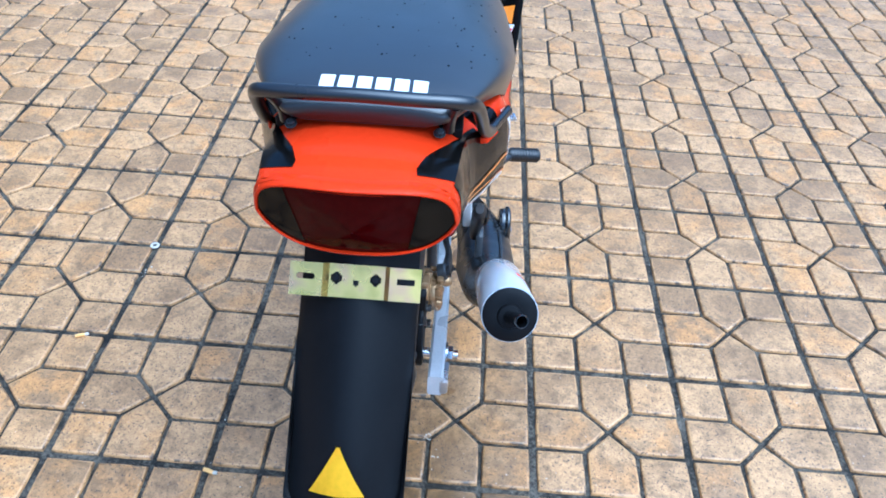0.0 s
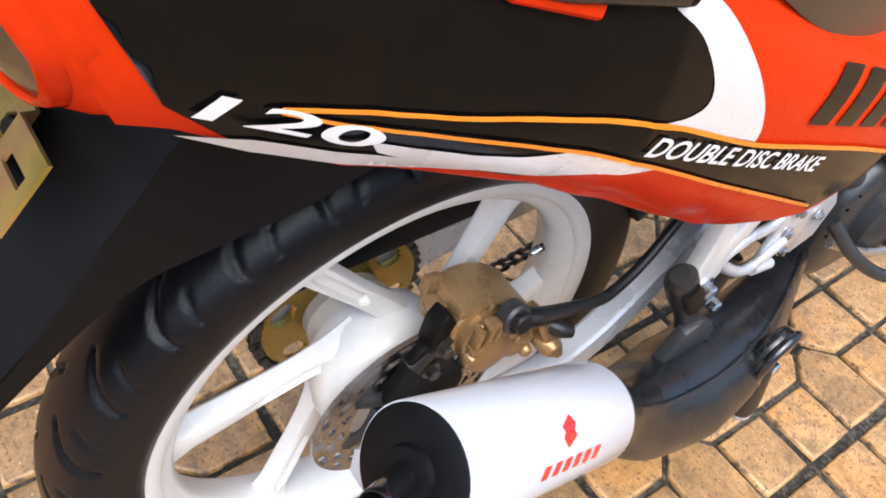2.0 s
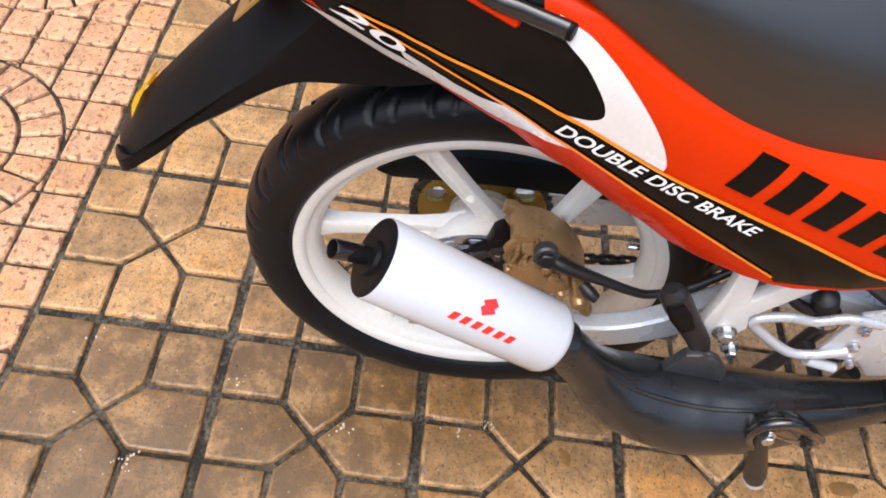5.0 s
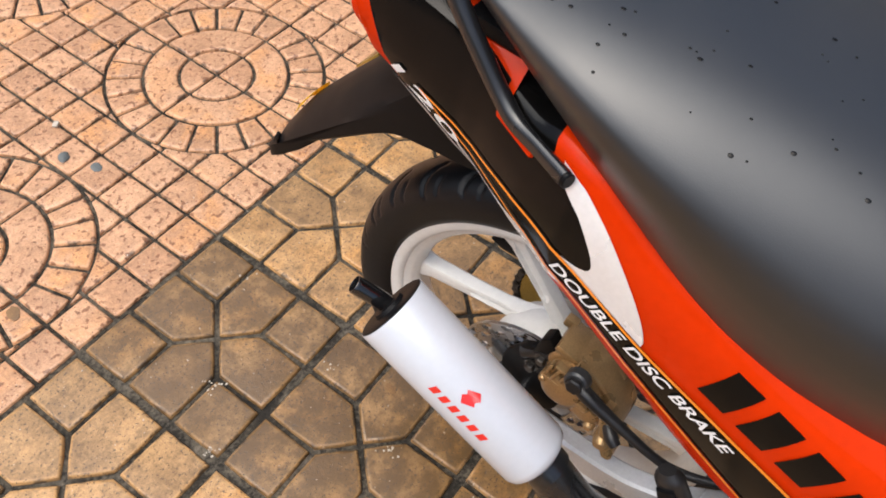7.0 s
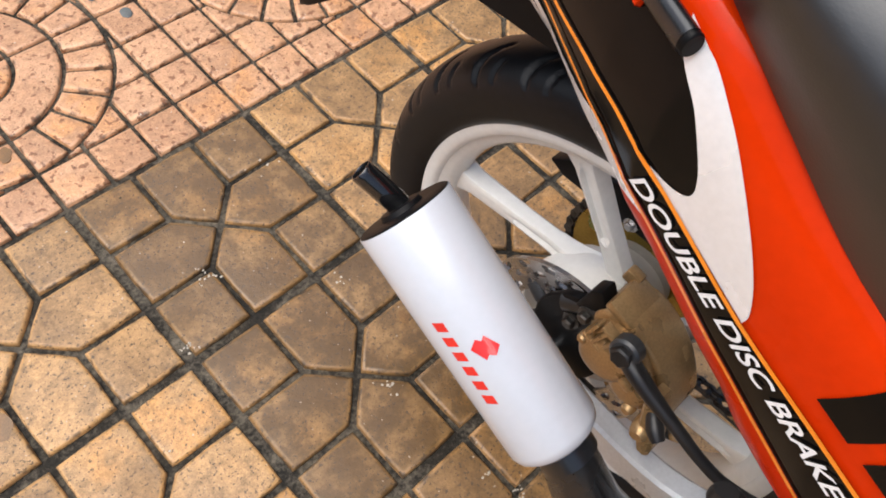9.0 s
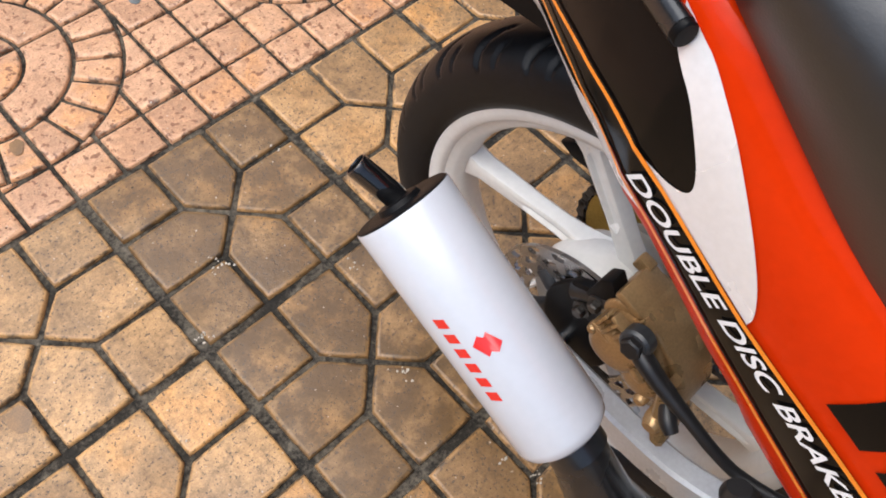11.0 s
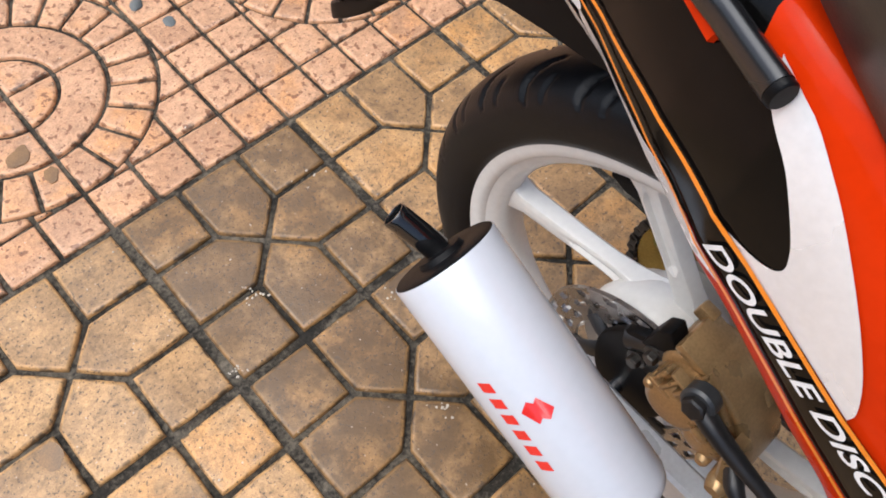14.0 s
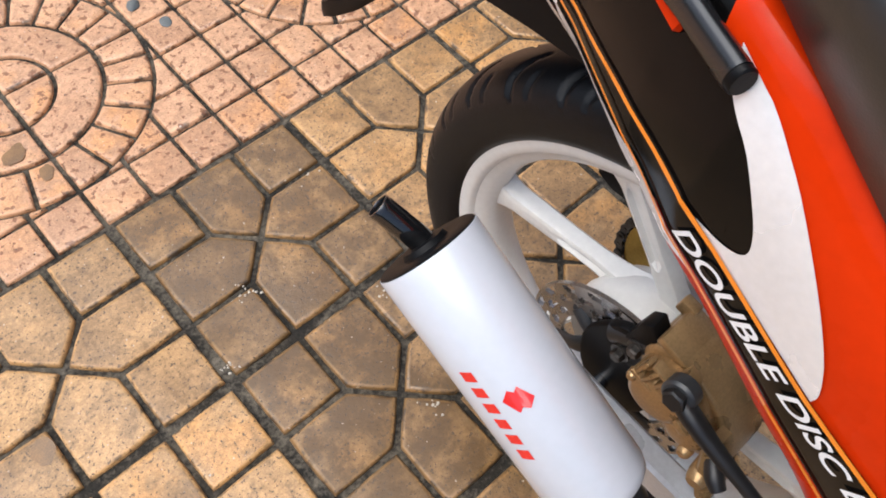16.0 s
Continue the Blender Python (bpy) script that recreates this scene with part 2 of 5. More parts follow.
def loft(bm, rings, closed=True, caps=True):
    """Joins rings of equal count with quads."""
    vs = [[bm.verts.new(q) for q in r] for r in rings]
    n = len(vs[0])
    for a, b in zip(vs, vs[1:]):
        for i in range(n if closed else n - 1):
            j = (i + 1) % n
            bm.faces.new((a[i], a[j], b[j], b[i]))
    if caps and closed:
        bm.faces.new(vs[0][::-1])
        bm.faces.new(vs[-1])
    return vs


def sweep(points, radius, n=14, per=6, caps=True, wide=1.0):
    """A round (or flattened) tube along a smooth line; radius: a number, or one for each point."""
    line = spline(points, per) if per > 1 else [Vector(q) for q in points]
    count = len(points)
    rad = [lerp(i / (len(line) - 1) * (count - 1), range(count), radius) if isinstance(radius, (list, tuple)) else radius for i in range(len(line))]
    bm = bmesh.new()
    rings, side = [], None
    for i, q in enumerate(line):
        way = (line[min(i + 1, len(line) - 1)] - line[max(i - 1, 0)]).normalized()
        if side is None:
            side = way.cross(Vector((1, 0, 0)) if abs(way.x) < 0.9 else Vector((0, 0, 1))).normalized()
        side = (side - way * side.dot(way)).normalized()
        up = way.cross(side)
        rings.append([q + rad[i] * (math.cos(a) * side + wide * math.sin(a) * up) for a in (2 * math.pi * k / n for k in range(n))])
    loft(bm, rings, True, caps)
    return bm


def turned(profile, axis_point, axis, n=48, closed=False):
    """A body turned round an axis; profile: rows of (along the axis, radius)."""
    axis = Vector(axis).normalized()
    side = axis.cross(Vector((0, 0, 1)) if abs(axis.z) < 0.9 else Vector((0, 1, 0))).normalized()
    up = axis.cross(side)
    bm = bmesh.new()
    rings = []
    for along, r in profile:
        c = Vector(axis_point) + along * axis
        rings.append([c + max(r, 1e-4) * (math.cos(a) * side + math.sin(a) * up) for a in (2 * math.pi * k / n for k in range(n))])
    if closed:
        rings.append(rings[0])
    loft(bm, rings, True, not closed)
    if closed:
        bmesh.ops.remove_doubles(bm, verts=bm.verts, dist=1e-6)
    return bm


def slab(outline, x0, x1, bevel=0.0015, segments=2, holes=()):
    """A plate whose outline lies in the y-z plane, from x0 to x1, with rounded edges."""
    bm = bmesh.new()
    vs = [bm.verts.new((x0, y, z)) for y, z in outline]
    f = bm.faces.new(vs)
    got = bmesh.ops.extrude_face_region(bm, geom=[f])
    for v in (g for g in got["geom"] if isinstance(g, bmesh.types.BMVert)):
        v.co.x = x1
    bmesh.ops.recalc_face_normals(bm, faces=bm.faces)
    if bevel:
        bmesh.ops.bevel(bm, geom=bm.edges[:], offset=bevel, segments=segments, affect="EDGES", profile=0.5)
    return bm


def box(size, m, bevel=0.002, segments=2):
    bm = bmesh.new()
    bmesh.ops.create_cube(bm, size=1)
    bmesh.ops.scale(bm, vec=size, verts=bm.verts)
    if bevel:
        bmesh.ops.bevel(bm, geom=bm.edges[:], offset=bevel, segments=segments, affect="EDGES", profile=0.5)
    bmesh.ops.transform(bm, matrix=m, verts=bm.verts)
    return bm


def bolt(name, centre, axis, radius, height, parent, mat):
    """A hexagon head with a washer."""
    c, a = Vector(centre), Vector(axis).normalized()
    bm = turned([(0, radius * 1.5), (height * 0.25, radius * 1.5)], c, a, 20)
    h = turned([(height * 0.25, radius), (height * 0.85, radius), (height, radius * 0.8)], c, a, 6)
    me = bpy.data.meshes.new("tmp")
    h.to_mesh(me)
    h.free()
    bm.from_mesh(me)
    bpy.data.meshes.remove(me)
    return part(name, bm, mat, parent, sharp=25)


def round_outline(points, per=5):
    """A closed smooth outline through 2D points."""
    p = [Vector((*q, 0)) for q in points]
    n, out = len(p), []
    for i in range(n):
        a, b, c, d = p[i - 1], p[i], p[(i + 1) % n], p[(i + 2) % n]
        for k in range(per):
            t = k / per
            q = 0.5 * (2 * b + (c - a) * t + (2 * a - 5 * b + 4 * c - d) * t * t + (3 * b - a - 3 * c + d) * t ** 3)
            out.append((q.x, q.y))
    return out


# ---- the motorcycle ----
bike = tagged(new("motorcycle"), "orange-red and black underbone motorcycle parked upright on tan paving", "motorcycle")
bike.matrix_basis = pose(0.0255, 0.613, 0, 0, -0.3, 0)

# rear wheel, just off the ground, and its axle
AX, AY, AZ = -0.008, -0.022, 0.2955


def wheel_point(x, r, degrees):
    return Vector((x, AY + r * math.cos(radians(degrees)), AZ + r * math.sin(radians(degrees))))


RIM = [(-0.037, 0.2115), (-0.034, 0.2125), (-0.031, 0.209), (-0.027, 0.199), (-0.014, 0.190), (0.0, 0.188), (0.014, 0.190), (0.027, 0.199), (0.031, 0.209), (0.034, 0.2125), (0.037, 0.2115),
       (0.038, 0.2085), (0.0365, 0.200), (0.0335, 0.1965), (0.030, 0.1955), (0.027, 0.189), (0.022, 0.185), (0.015, 0.182), (0.004, 0.181), (-0.008, 0.1835), (-0.017, 0.1875), (-0.027, 0.1925), (-0.034, 0.199), (-0.038, 0.2085)]
RIM = [(x * 0.82, r * 0.982) for x, r in RIM]
wheel = part("rear_wheel", turned(RIM, (AX, AY, AZ), (1, 0, 0), 96, True), WHITE_RIM, bike, "white powder-coated cast rear wheel", sharp=50)
wheel.matrix_basis = pose(AX, AY, AZ, 0, 1.0, 0) @ pose(-AX, -AY, -AZ)


def tread(u, a):
    """Depth of the tread's curved slanted grooves; u from -1 to 1 across, a once round from 0 to 1."""
    side = 1 if u > 0 else -1
    s = (abs(u) - 0.12) / 0.88
    if s < 0:
        return 0.0
    count = 28
    line = 0.5 * (side > 0) + 1.15 * s - 0.75 * s * s
    d = abs((a * count - line) % 1.0 - 0.5)
    half = 0.070 * math.sin(math.pi * min(1, 0.1 + 0.9 * s)) ** 0.6
    line2 = line + 0.5 + 0.15 * s
    d2 = abs((a * count - line2) % 1.0 - 0.5)
    cut = max(0.0, 1 - (d / max(half, 1e-3)) ** 4)
    if 0.45 < s < 0.95:
        cut = max(cut, 0.7 * max(0.0, 1 - (d2 / 0.040) ** 4))
    return 0.0034 * cut


def tyre_mesh():
    prof = [(-0.0340, 0.206), (-0.037, 0.216), (-0.038, 0.232), (-0.0365, 0.245), (-0.0315, 0.254), (-0.023, 0.2610), (-0.012, 0.2650), (0.0, 0.2660),
            (0.013, 0.2650), (0.025, 0.2612), (0.035, 0.2540), (0.0405, 0.245), (0.042, 0.232), (0.0390, 0.216), (0.0340, 0.206)]
    fine = spline([(x * (0.82 if r < 0.21 else 0.94), r * 0.985, 0) for x, r in prof], 5)
    n, m = 600, len(fine)
    verts, faces = [], []
    for k in range(n):
        a = 2 * math.pi * k / n
        for i, q in enumerate(fine):
            x, r = q.x, q.y
            if r > 0.238:
                r -= tread(x / 0.0437 * (1 + 0.25 * max(0, 0.252 - r) / 0.016), k / n)
            if abs(r - 0.219) < 0.0013 or abs(r - 0.213) < 0.0012:
                r += 0.0009
            verts.append((AX + x, AY + r * math.cos(a), AZ + r * math.sin(a)))
    for k in range(n):
        for i in range(m - 1):
            j = (k + 1) % n
            faces.append((k * m + i, k * m + i + 1, j * m + i + 1, j * m + i))
    me = bpy.data.meshes.new("tyre")
    me.from_pydata(verts, [], faces)
    me.polygons.foreach_set("use_smooth", [True] * len(faces))
    me.materials.append(RUBBER)
    return me


tyre = new("tyre", tyre_mesh())
tyre.parent = wheel
tagged(tyre, "black road tyre with slanted tread grooves")


def spoke_mesh(deg, slot_from, slot_to):
    """A swept cast spoke: a tapered bar that leaves the hub off centre, with a sunk slot in its face."""
    rim_end = Vector((math.cos(radians(deg)), math.sin(radians(deg)))) * 0.180
    way = Vector((math.cos(radians(deg + 13.5)), math.sin(radians(deg + 13.5))))
    across = Vector((-way.y, way.x))
    start = rim_end - way * 0.160
    bm = bmesh.new()
    rings = []
    for i in range(25):
        s = i / 24
        c = start + (rim_end + way * 0.004 - start) * s
        half = lerp(s, [0, 0.06, 0.16, 0.5, 0.88, 1], [0.0165, 0.0135, 0.0108, 0.0092, 0.0104, 0.017])
        deep = lerp(s, [0, 0.12, 0.3, 1], [0.013, 0.011, 0.0085, 0.0105])
        ends = [slot_from - 0.04, slot_from, slot_to, slot_to + 0.06]
        sunk = 0.0045 * lerp(s, ends, [0, 1, 1, 0])
        slot = 0.0056 * lerp(s, ends, [0.3, 1, 1, 0.3])
        sec = [(-half + 0.003, -deep), (half - 0.003, -deep), (half, -deep + 0.003), (half, deep - 0.004), (half - 0.0012, deep - 0.0012), (half - 0.004, deep), (slot, deep), (slot - 0.0014, deep - sunk), (0.0014 - slot, deep - sunk),
               (-slot, deep), (0.004 - half, deep), (0.0012 - half, deep - 0.0012), (-half, deep - 0.004), (-half, -deep + 0.003)]
        rings.append([Vector((AX + x, AY + c.x + across.x * h, AZ + c.y + across.y * h)) for h, x in sec])
    loft(bm, rings)
    return bm


for k in range(6):
    turn = 145.8 - 120 * (k // 2)
    part("spoke", spoke_mesh(turn + 30, 0.16, 0.50) if k % 2 == 0 else spoke_mesh(turn - 29.5, 0.46, 0.84), WHITE_RIM, wheel, sharp=30)
valve_way = Vector((0, math.cos(radians(14.6)), math.sin(radians(14.6))))
valve = part("valve_stem", turned([(0.0, 0.0055), (0.006, 0.0052), (0.009, 0.0038), (0.017, 0.0034)], Vector((AX, AY, AZ)) + valve_way * 0.190, -valve_way, 14), RUBBER_PART, wheel, "black rubber tyre valve")
part("valve_cap", turned([(0.015, 0.0036), (0.0155, 0.0044), (0.0245, 0.0042), (0.026, 0.0030)], Vector((AX, AY, AZ)) + valve_way * 0.190, -valve_way, 12), STEEL, valve, "metal valve cap")
part("hub", turned([(-0.05, 0.03), (-0.046, 0.040), (-0.03, 0.044), (-0.02, 0.056), (0.012, 0.066), (0.026, 0.066), (0.034, 0.060), (0.038, 0.03)], (AX, AY, AZ), (1, 0, 0), 48), WHITE_RIM, wheel)
part("axle", turned([(-0.115, 0.007), (0.115, 0.007)], (AX, AY, AZ), (1, 0, 0), 16), STEEL, wheel, "steel wheel axle")


def drilled_ring(x0, x1, r_out, r_in, rows, hole):
    """A flat ring with round or long holes through it: rows of (radius, count, turn, stretch)."""
    bm = bmesh.new()
    count, rings = 288, 14
    radii = [r_in + (r_out - r_in) * i / rings for i in range(rings + 1)]

    def empty(r, a):
        for rr, c, turn, stretch in rows:
            step = 2 * math.pi / c
            d = (a - turn + step / 2) % step - step / 2
            if (d * rr / stretch) ** 2 + (r - rr) ** 2 < hole * hole:
                return True
        return False

    vs = {}

    def at(x, i, k):
        key = (x, i, k % count)
        if key not in vs:
            a = 2 * math.pi * (k % count) / count
            vs[key] = bm.verts.new((x, AY + radii[i] * math.cos(a), AZ + radii[i] * math.sin(a)))
        return vs[key]

    solid = {(i, k): not empty((radii[i] + radii[i + 1]) / 2, 2 * math.pi * (k + 0.5) / count) for i in range(rings) for k in range(count)}
    for (i, k), full in solid.items():
        if not full:
            continue
        for x in (x0, x1):
            bm.faces.new((at(x, i, k), at(x, i + 1, k), at(x, i + 1, k + 1), at(x, i, k + 1)))
        for (j, l), (p, q) in (((i - 1, k), ((i, k), (i, k + 1))), ((i + 1, k), ((i + 1, k), (i + 1, k + 1))), ((i, (k - 1) % count), ((i, k), (i + 1, k))), ((i, (k + 1) % count), ((i, k + 1), (i + 1, k + 1)))):
            if not solid.get((j, l), False):
                bm.faces.new((at(x0, *p), at(x0, *q), at(x1, *q), at(x1, *p)))
    return bm


part("brake_disc", drilled_ring(0.0390, 0.0430, 0.088, 0.056, [(0.0825, 18, 0, 2.2), (0.0725, 18, 0.17, 2.2), (0.063, 18, 0.05, 1.6)], 0.0036), DISC_STEEL, wheel, "drilled steel brake disc", sharp=30)
carrier = part("disc_carrier", turned([(0.036, 0.030), (0.044, 0.032), (0.050, 0.026), (0.052, 0.018)], (AX, AY, AZ), (1, 0, 0), 32), ENGINE, wheel, "black six-arm disc carrier")
for k in range(6):
    a = 60 * k + 12
    p0, p1 = wheel_point(0.040, 0.026, a - 10), wheel_point(0.041, 0.062, a + 12)
    part("carrier_arm", sweep([p0, (p0 + p1) / 2 + Vector((0.004, 0, 0)), p1], [0.011, 0.008, 0.009], 10, 4, wide=0.5), ENGINE, carrier)
part("sprocket_carrier", turned([(-0.062, 0.034), (-0.06, 0.038), (-0.03, 0.040)], (AX, AY, AZ), (1, 0, 0), 40), GREY_PAINT, wheel)
sprocket = part("sprocket", drilled_ring(-0.071, -0.065, 0.076, 0.034, [(0.0585, 6, 0.73, 1.3)], 0.0108), GOLD, wheel, "gold rear sprocket with round holes", sharp=30)
teeth = bmesh.new()
for k in range(43):
    a = 2 * math.pi * k / 43
    rows = []
    for r, w in ((0.075, 0.056), (0.080, 0.042), (0.084, 0.017)):
        rows.append([Vector((x, AY + r * math.cos(a + d * w), AZ + r * math.sin(a + d * w))) for x, d in ((-0.0705, -1), (-0.0705, 1), (-0.0655, 1), (-0.0655, -1))])
    loft(teeth, rows)
part("sprocket_teeth", teeth, DARK_STEEL, sprocket, "oily dark sprocket teeth", sharp=30)


# chain: lower and upper runs and the wrap round the sprocket
def chain_line(s):
    """Distance along the chain to a place and heading in the y-z plane, clockwise seen from the right."""
    low = [(0.52, 0.281), (-0.012, 0.2140)]
    runs = 0.5362
    if s < runs:
        f = s / runs
        return low[0][0] + (low[1][0] - low[0][0]) * f, low[0][1] + (low[1][1] - low[0][1]) * f
    arc = math.pi * 0.0815
    s -= runs
    if s < arc:
        a = -math.pi / 2 - 0.0 - s / 0.0815
        return AY + 0.0815 * math.cos(a), AZ + 0.0815 * math.sin(a)
    f = (s - arc) / runs
    return AY + (0.52 - AY) * f, AZ + 0.0815 - 0.040 * f


chain_root = None
total = 0.5362 * 2 + math.pi * 0.0815
link_count = int(total / 0.0127)
plate_meshes = {}
for i in range(link_count):
    (y0, z0), (y1, z1) = chain_line(i * 0.0127), chain_line((i + 1) * 0.0127 - 0.0005)
    wide_link = i % 2
    if wide_link not in plate_meshes:
        bm = bmesh.new()
        for x in ((-0.006, -0.0045), (0.0045, 0.006)) if wide_link else ((-0.004, -0.0025), (0.0025, 0.004)):
            outline = [(d * 0.0063 + 0.0046 * math.cos(a), 0.0046 * math.sin(a) if abs(math.sin(a)) > 0.3 else 0.0046 * math.sin(a)) for d, lo, hi in ((1, -90, 90), (-1, 90, 270)) for a in (radians(lo + (hi - lo) * q / 5) for q in range(6))]
            outline.insert(6, (0, 0.0032))
            outline.append((0, -0.0032))
            b_ = slab(outline, x[0], x[1], 0)
            me_ = bpy.data.meshes.new("tmp")
            b_.to_mesh(me_)
            b_.free()
            bm.from_mesh(me_)
            bpy.data.meshes.remove(me_)
        for d in (-0.0063, 0.0063):
            b_ = turned([(-0.0065, 0.0026), (0.0065, 0.0026)], (0, d, 0), (1, 0, 0), 8)
            me_ = bpy.data.meshes.new("tmp")
            b_.to_mesh(me_)
            b_.free()
            bm.from_mesh(me_)
            bpy.data.meshes.remove(me_)
        first = part("chain", bm, DARK_STEEL, bike, "oily steel drive chain", sharp=30) if chain_root is None else part("chain_link", bm, DARK_STEEL, chain_root, sharp=30)
        plate_meshes[wide_link] = first.data
    else:
        first = new("chain_link", plate_meshes[wide_link])
        first.parent = chain_root
    m = pose(-0.068, (y0 + y1) / 2, (z0 + z1) / 2, math.degrees(math.atan2(z1 - z0, y1 - y0)))
    if chain_root is None:
        chain_root, root_m = first, m
        first.matrix_basis = m
    else:
        first.matrix_basis = root_m.inverted() @ m

# swing arm, both legs
def bar(points, height, width, mat, name, parent, label="", per=6):
    """A box-section beam with rounded edges along a smooth line in a plane x = const."""
    bm = bmesh.new()
    line = spline(points, per)
    rings = []
    for i, q in enumerate(line):
        way = (line[min(i + 1, len(line) - 1)] - line[max(i - 1, 0)]).normalized()
        up = Vector((1, 0, 0)).cross(way).normalized()
        side = way.cross(up).normalized()
        h, w, c = height / 2, width / 2, min(height, width) * 0.14
        rings.append([q + up * a + side * b for a, b in ((h, w - c), (h - c, w), (-h + c, w), (-h, w - c), (-h, -w + c), (-h + c, -w), (h - c, -w), (h, -w + c))])
    loft(bm, rings)
    return part(name, bm, mat, parent, label, sharp=30)


swing = bar([(0.078, -0.090, 0.300), (0.078, 0.0, 0.295), (0.077, 0.09, 0.292), (0.075, 0.14, 0.302), (0.073, 0.182, 0.328), (0.072, 0.218, 0.366), (0.07, 0.27, 0.40), (0.06, 0.45, 0.36)], 0.036, 0.022, SWING, "swing_arm", bike, "silver-painted box-section swing arm")
bar([(-0.092, -0.085, 0.278), (-0.090, 0.06, 0.300), (-0.085, 0.20, 0.325), (-0.075, 0.45, 0.35)], 0.056, 0.02, SWING, "swing_arm_leg", swing)
part("axle_block", box((0.012, 0.040, 0.026), pose(0.090, -0.072, 0.298), 0.003), ALU, swing)
bolt("axle_nut", (0.089, -0.022, 0.2955), (1, 0, 0), 0.011, 0.012, swing, STEEL)
guard = slab([(-0.15, 0.345), (-0.12, 0.372), (-0.05, 0.388), (0.06, 0.392), (0.16, 0.392), (0.30, 0.388), (0.30, 0.352), (0.10, 0.349), (-0.02, 0.347), (-0.13, 0.338)], -0.084, -0.060, 0.003)
guard = part("chain_guard", guard, PLASTIC, bike, "black plastic chain guard")
bolt("guard_bolt", (-0.060, -0.05, 0.352), (1, 0, 0), 0.005, 0.006, guard, STEEL)

# rear brake
CAL = round_outline([(-0.008, 0.372), (-0.010, 0.392), (-0.003, 0.405), (0.012, 0.412), (0.030, 0.409), (0.048, 0.399), (0.064, 0.384), (0.080, 0.360), (0.084, 0.342), (0.062, 0.334), (0.032, 0.346), (0.006, 0.360)], 3)
caliper = part("brake_caliper", slab(CAL, 0.016, 0.060, 0.004, 3), BRONZE, bike, "bronze-gold brake caliper")


def radial(deg, r, x, tilt=0.0):
    """A place over the disc: x across, z outward from the axle, y forward along the rim."""
    return pose(x, AY + r * math.cos(radians(deg)), AZ + r * math.sin(radians(deg)), deg - 90 + tilt)


for deg, long in ((75, 0.030), (57, 0.034)):
    part("bridge_plate", box((0.040, long, 0.010), radial(deg, 0.1175, 0.040), 0.0022, 2), BRONZE, caliper)
for deg, x in ((83, 0.024), (66.5, 0.058), (49, 0.026)):
    part("bridge_lug", box((0.010, 0.014, 0.0135), radial(deg, 0.1180, x), 0.002), BRONZE, caliper)
HOUSING = round_outline([(-0.002, 0.366), (-0.006, 0.386), (0.002, 0.400), (0.018, 0.407), (0.036, 0.403), (0.052, 0.390), (0.066, 0.370), (0.070, 0.352), (0.048, 0.342), (0.022, 0.348), (0.006, 0.356)], 3)
housing = part("piston_housing", slab(HOUSING, 0.056, 0.072, 0.005, 3), BRONZE, caliper)
part("piston_boss", turned([(0.0, 0.0235), (0.004, 0.0232), (0.0075, 0.0205), (0.009, 0.016)], (0.070, 0.018, 0.374), (1, 0, 0), 32), BRONZE, housing)
part("piston_boss", turned([(0.0, 0.0170), (0.003, 0.0165), (0.0055, 0.0140), (0.0065, 0.010)], (0.070, 0.048, 0.362), (1, 0, 0), 28), BRONZE, housing)
for dy, dz, h, out, tilt in ((-0.001, 0.398, 0.026, 0.074, -10), (0.0075, 0.4005, 0.026, 0.075, -14), (0.0165, 0.4035, 0.020, 0.0745, -16)):
    part("cooling_rib", box((0.010, 0.0034, h), pose(out, dy, dz, tilt), 0.0011), BRONZE, caliper)
part("rib_foot", box((0.010, 0.020, 0.0042), pose(0.075, 0.004, 0.3880, -12), 0.0012), BRONZE, caliper)
part("rib_bar", box((0.009, 0.016, 0.0040), pose(0.075, 0.012, 0.4120, -16), 0.0012), BRONZE, caliper)
part("boss_step", box((0.010, 0.020, 0.007), pose(0.0745, 0.050, 0.3880, -38), 0.002), BRONZE, caliper)
part("boss_step", box((0.011, 0.014, 0.009), pose(0.0755, 0.044, 0.3760, -24), 0.003), BRONZE, caliper)
for y, z, r in ((-0.003, 0.380, 0.0048), (0.034, 0.388, 0.0060), (0.058, 0.348, 0.0060)):
    part("caliper_knob", turned([(0, r), (0.006, r * 0.9), (0.008, r * 0.6)], (0.072, y, z), (1, 0, 0), 18), BRONZE, caliper)
lug = bmesh.new()
loft(lug, [[Vector((x + 0.012 * s, 0.066 + dy + 0.021 * s, 0.384 - 0.048 * s)) for x, dy in ((0.058, -w), (0.078 - c, -w), (0.078, -w + c), (0.078, w - c), (0.078 - c, w), (0.058, w))] for s, w, c in ((0.0, 0.004, 0.002), (0.12, 0.007, 0.003), (0.8, 0.0085, 0.003), (1.0, 0.006, 0.003))])
part("caliper_lug", lug, BRONZE, caliper)
part("slide_pin_cover", sweep([(0.050, 0.074, 0.352), (0.082, 0.076, 0.350), (0.090, 0.0765, 0.3495)], [0.009, 0.009, 0.006], 14, 3), BRONZE, caliper)
part("bleed_cap", sweep([(0.076, 0.074, 0.372), (0.084, 0.082, 0.369), (0.088, 0.090, 0.366)], [0.0065, 0.0072, 0.0055], 12, 3), RUBBER_PART, caliper, "black rubber bleed cap")
part("caliper_bracket", slab(round_outline([(-0.056, 0.330), (-0.046, 0.362), (-0.028, 0.384), (-0.004, 0.376), (0.0, 0.355), (0.02, 0.312), (0.0, 0.275), (-0.04, 0.283)], 3), 0.046, 0.056, 0.003), PLASTIC, caliper, "black caliper bracket")
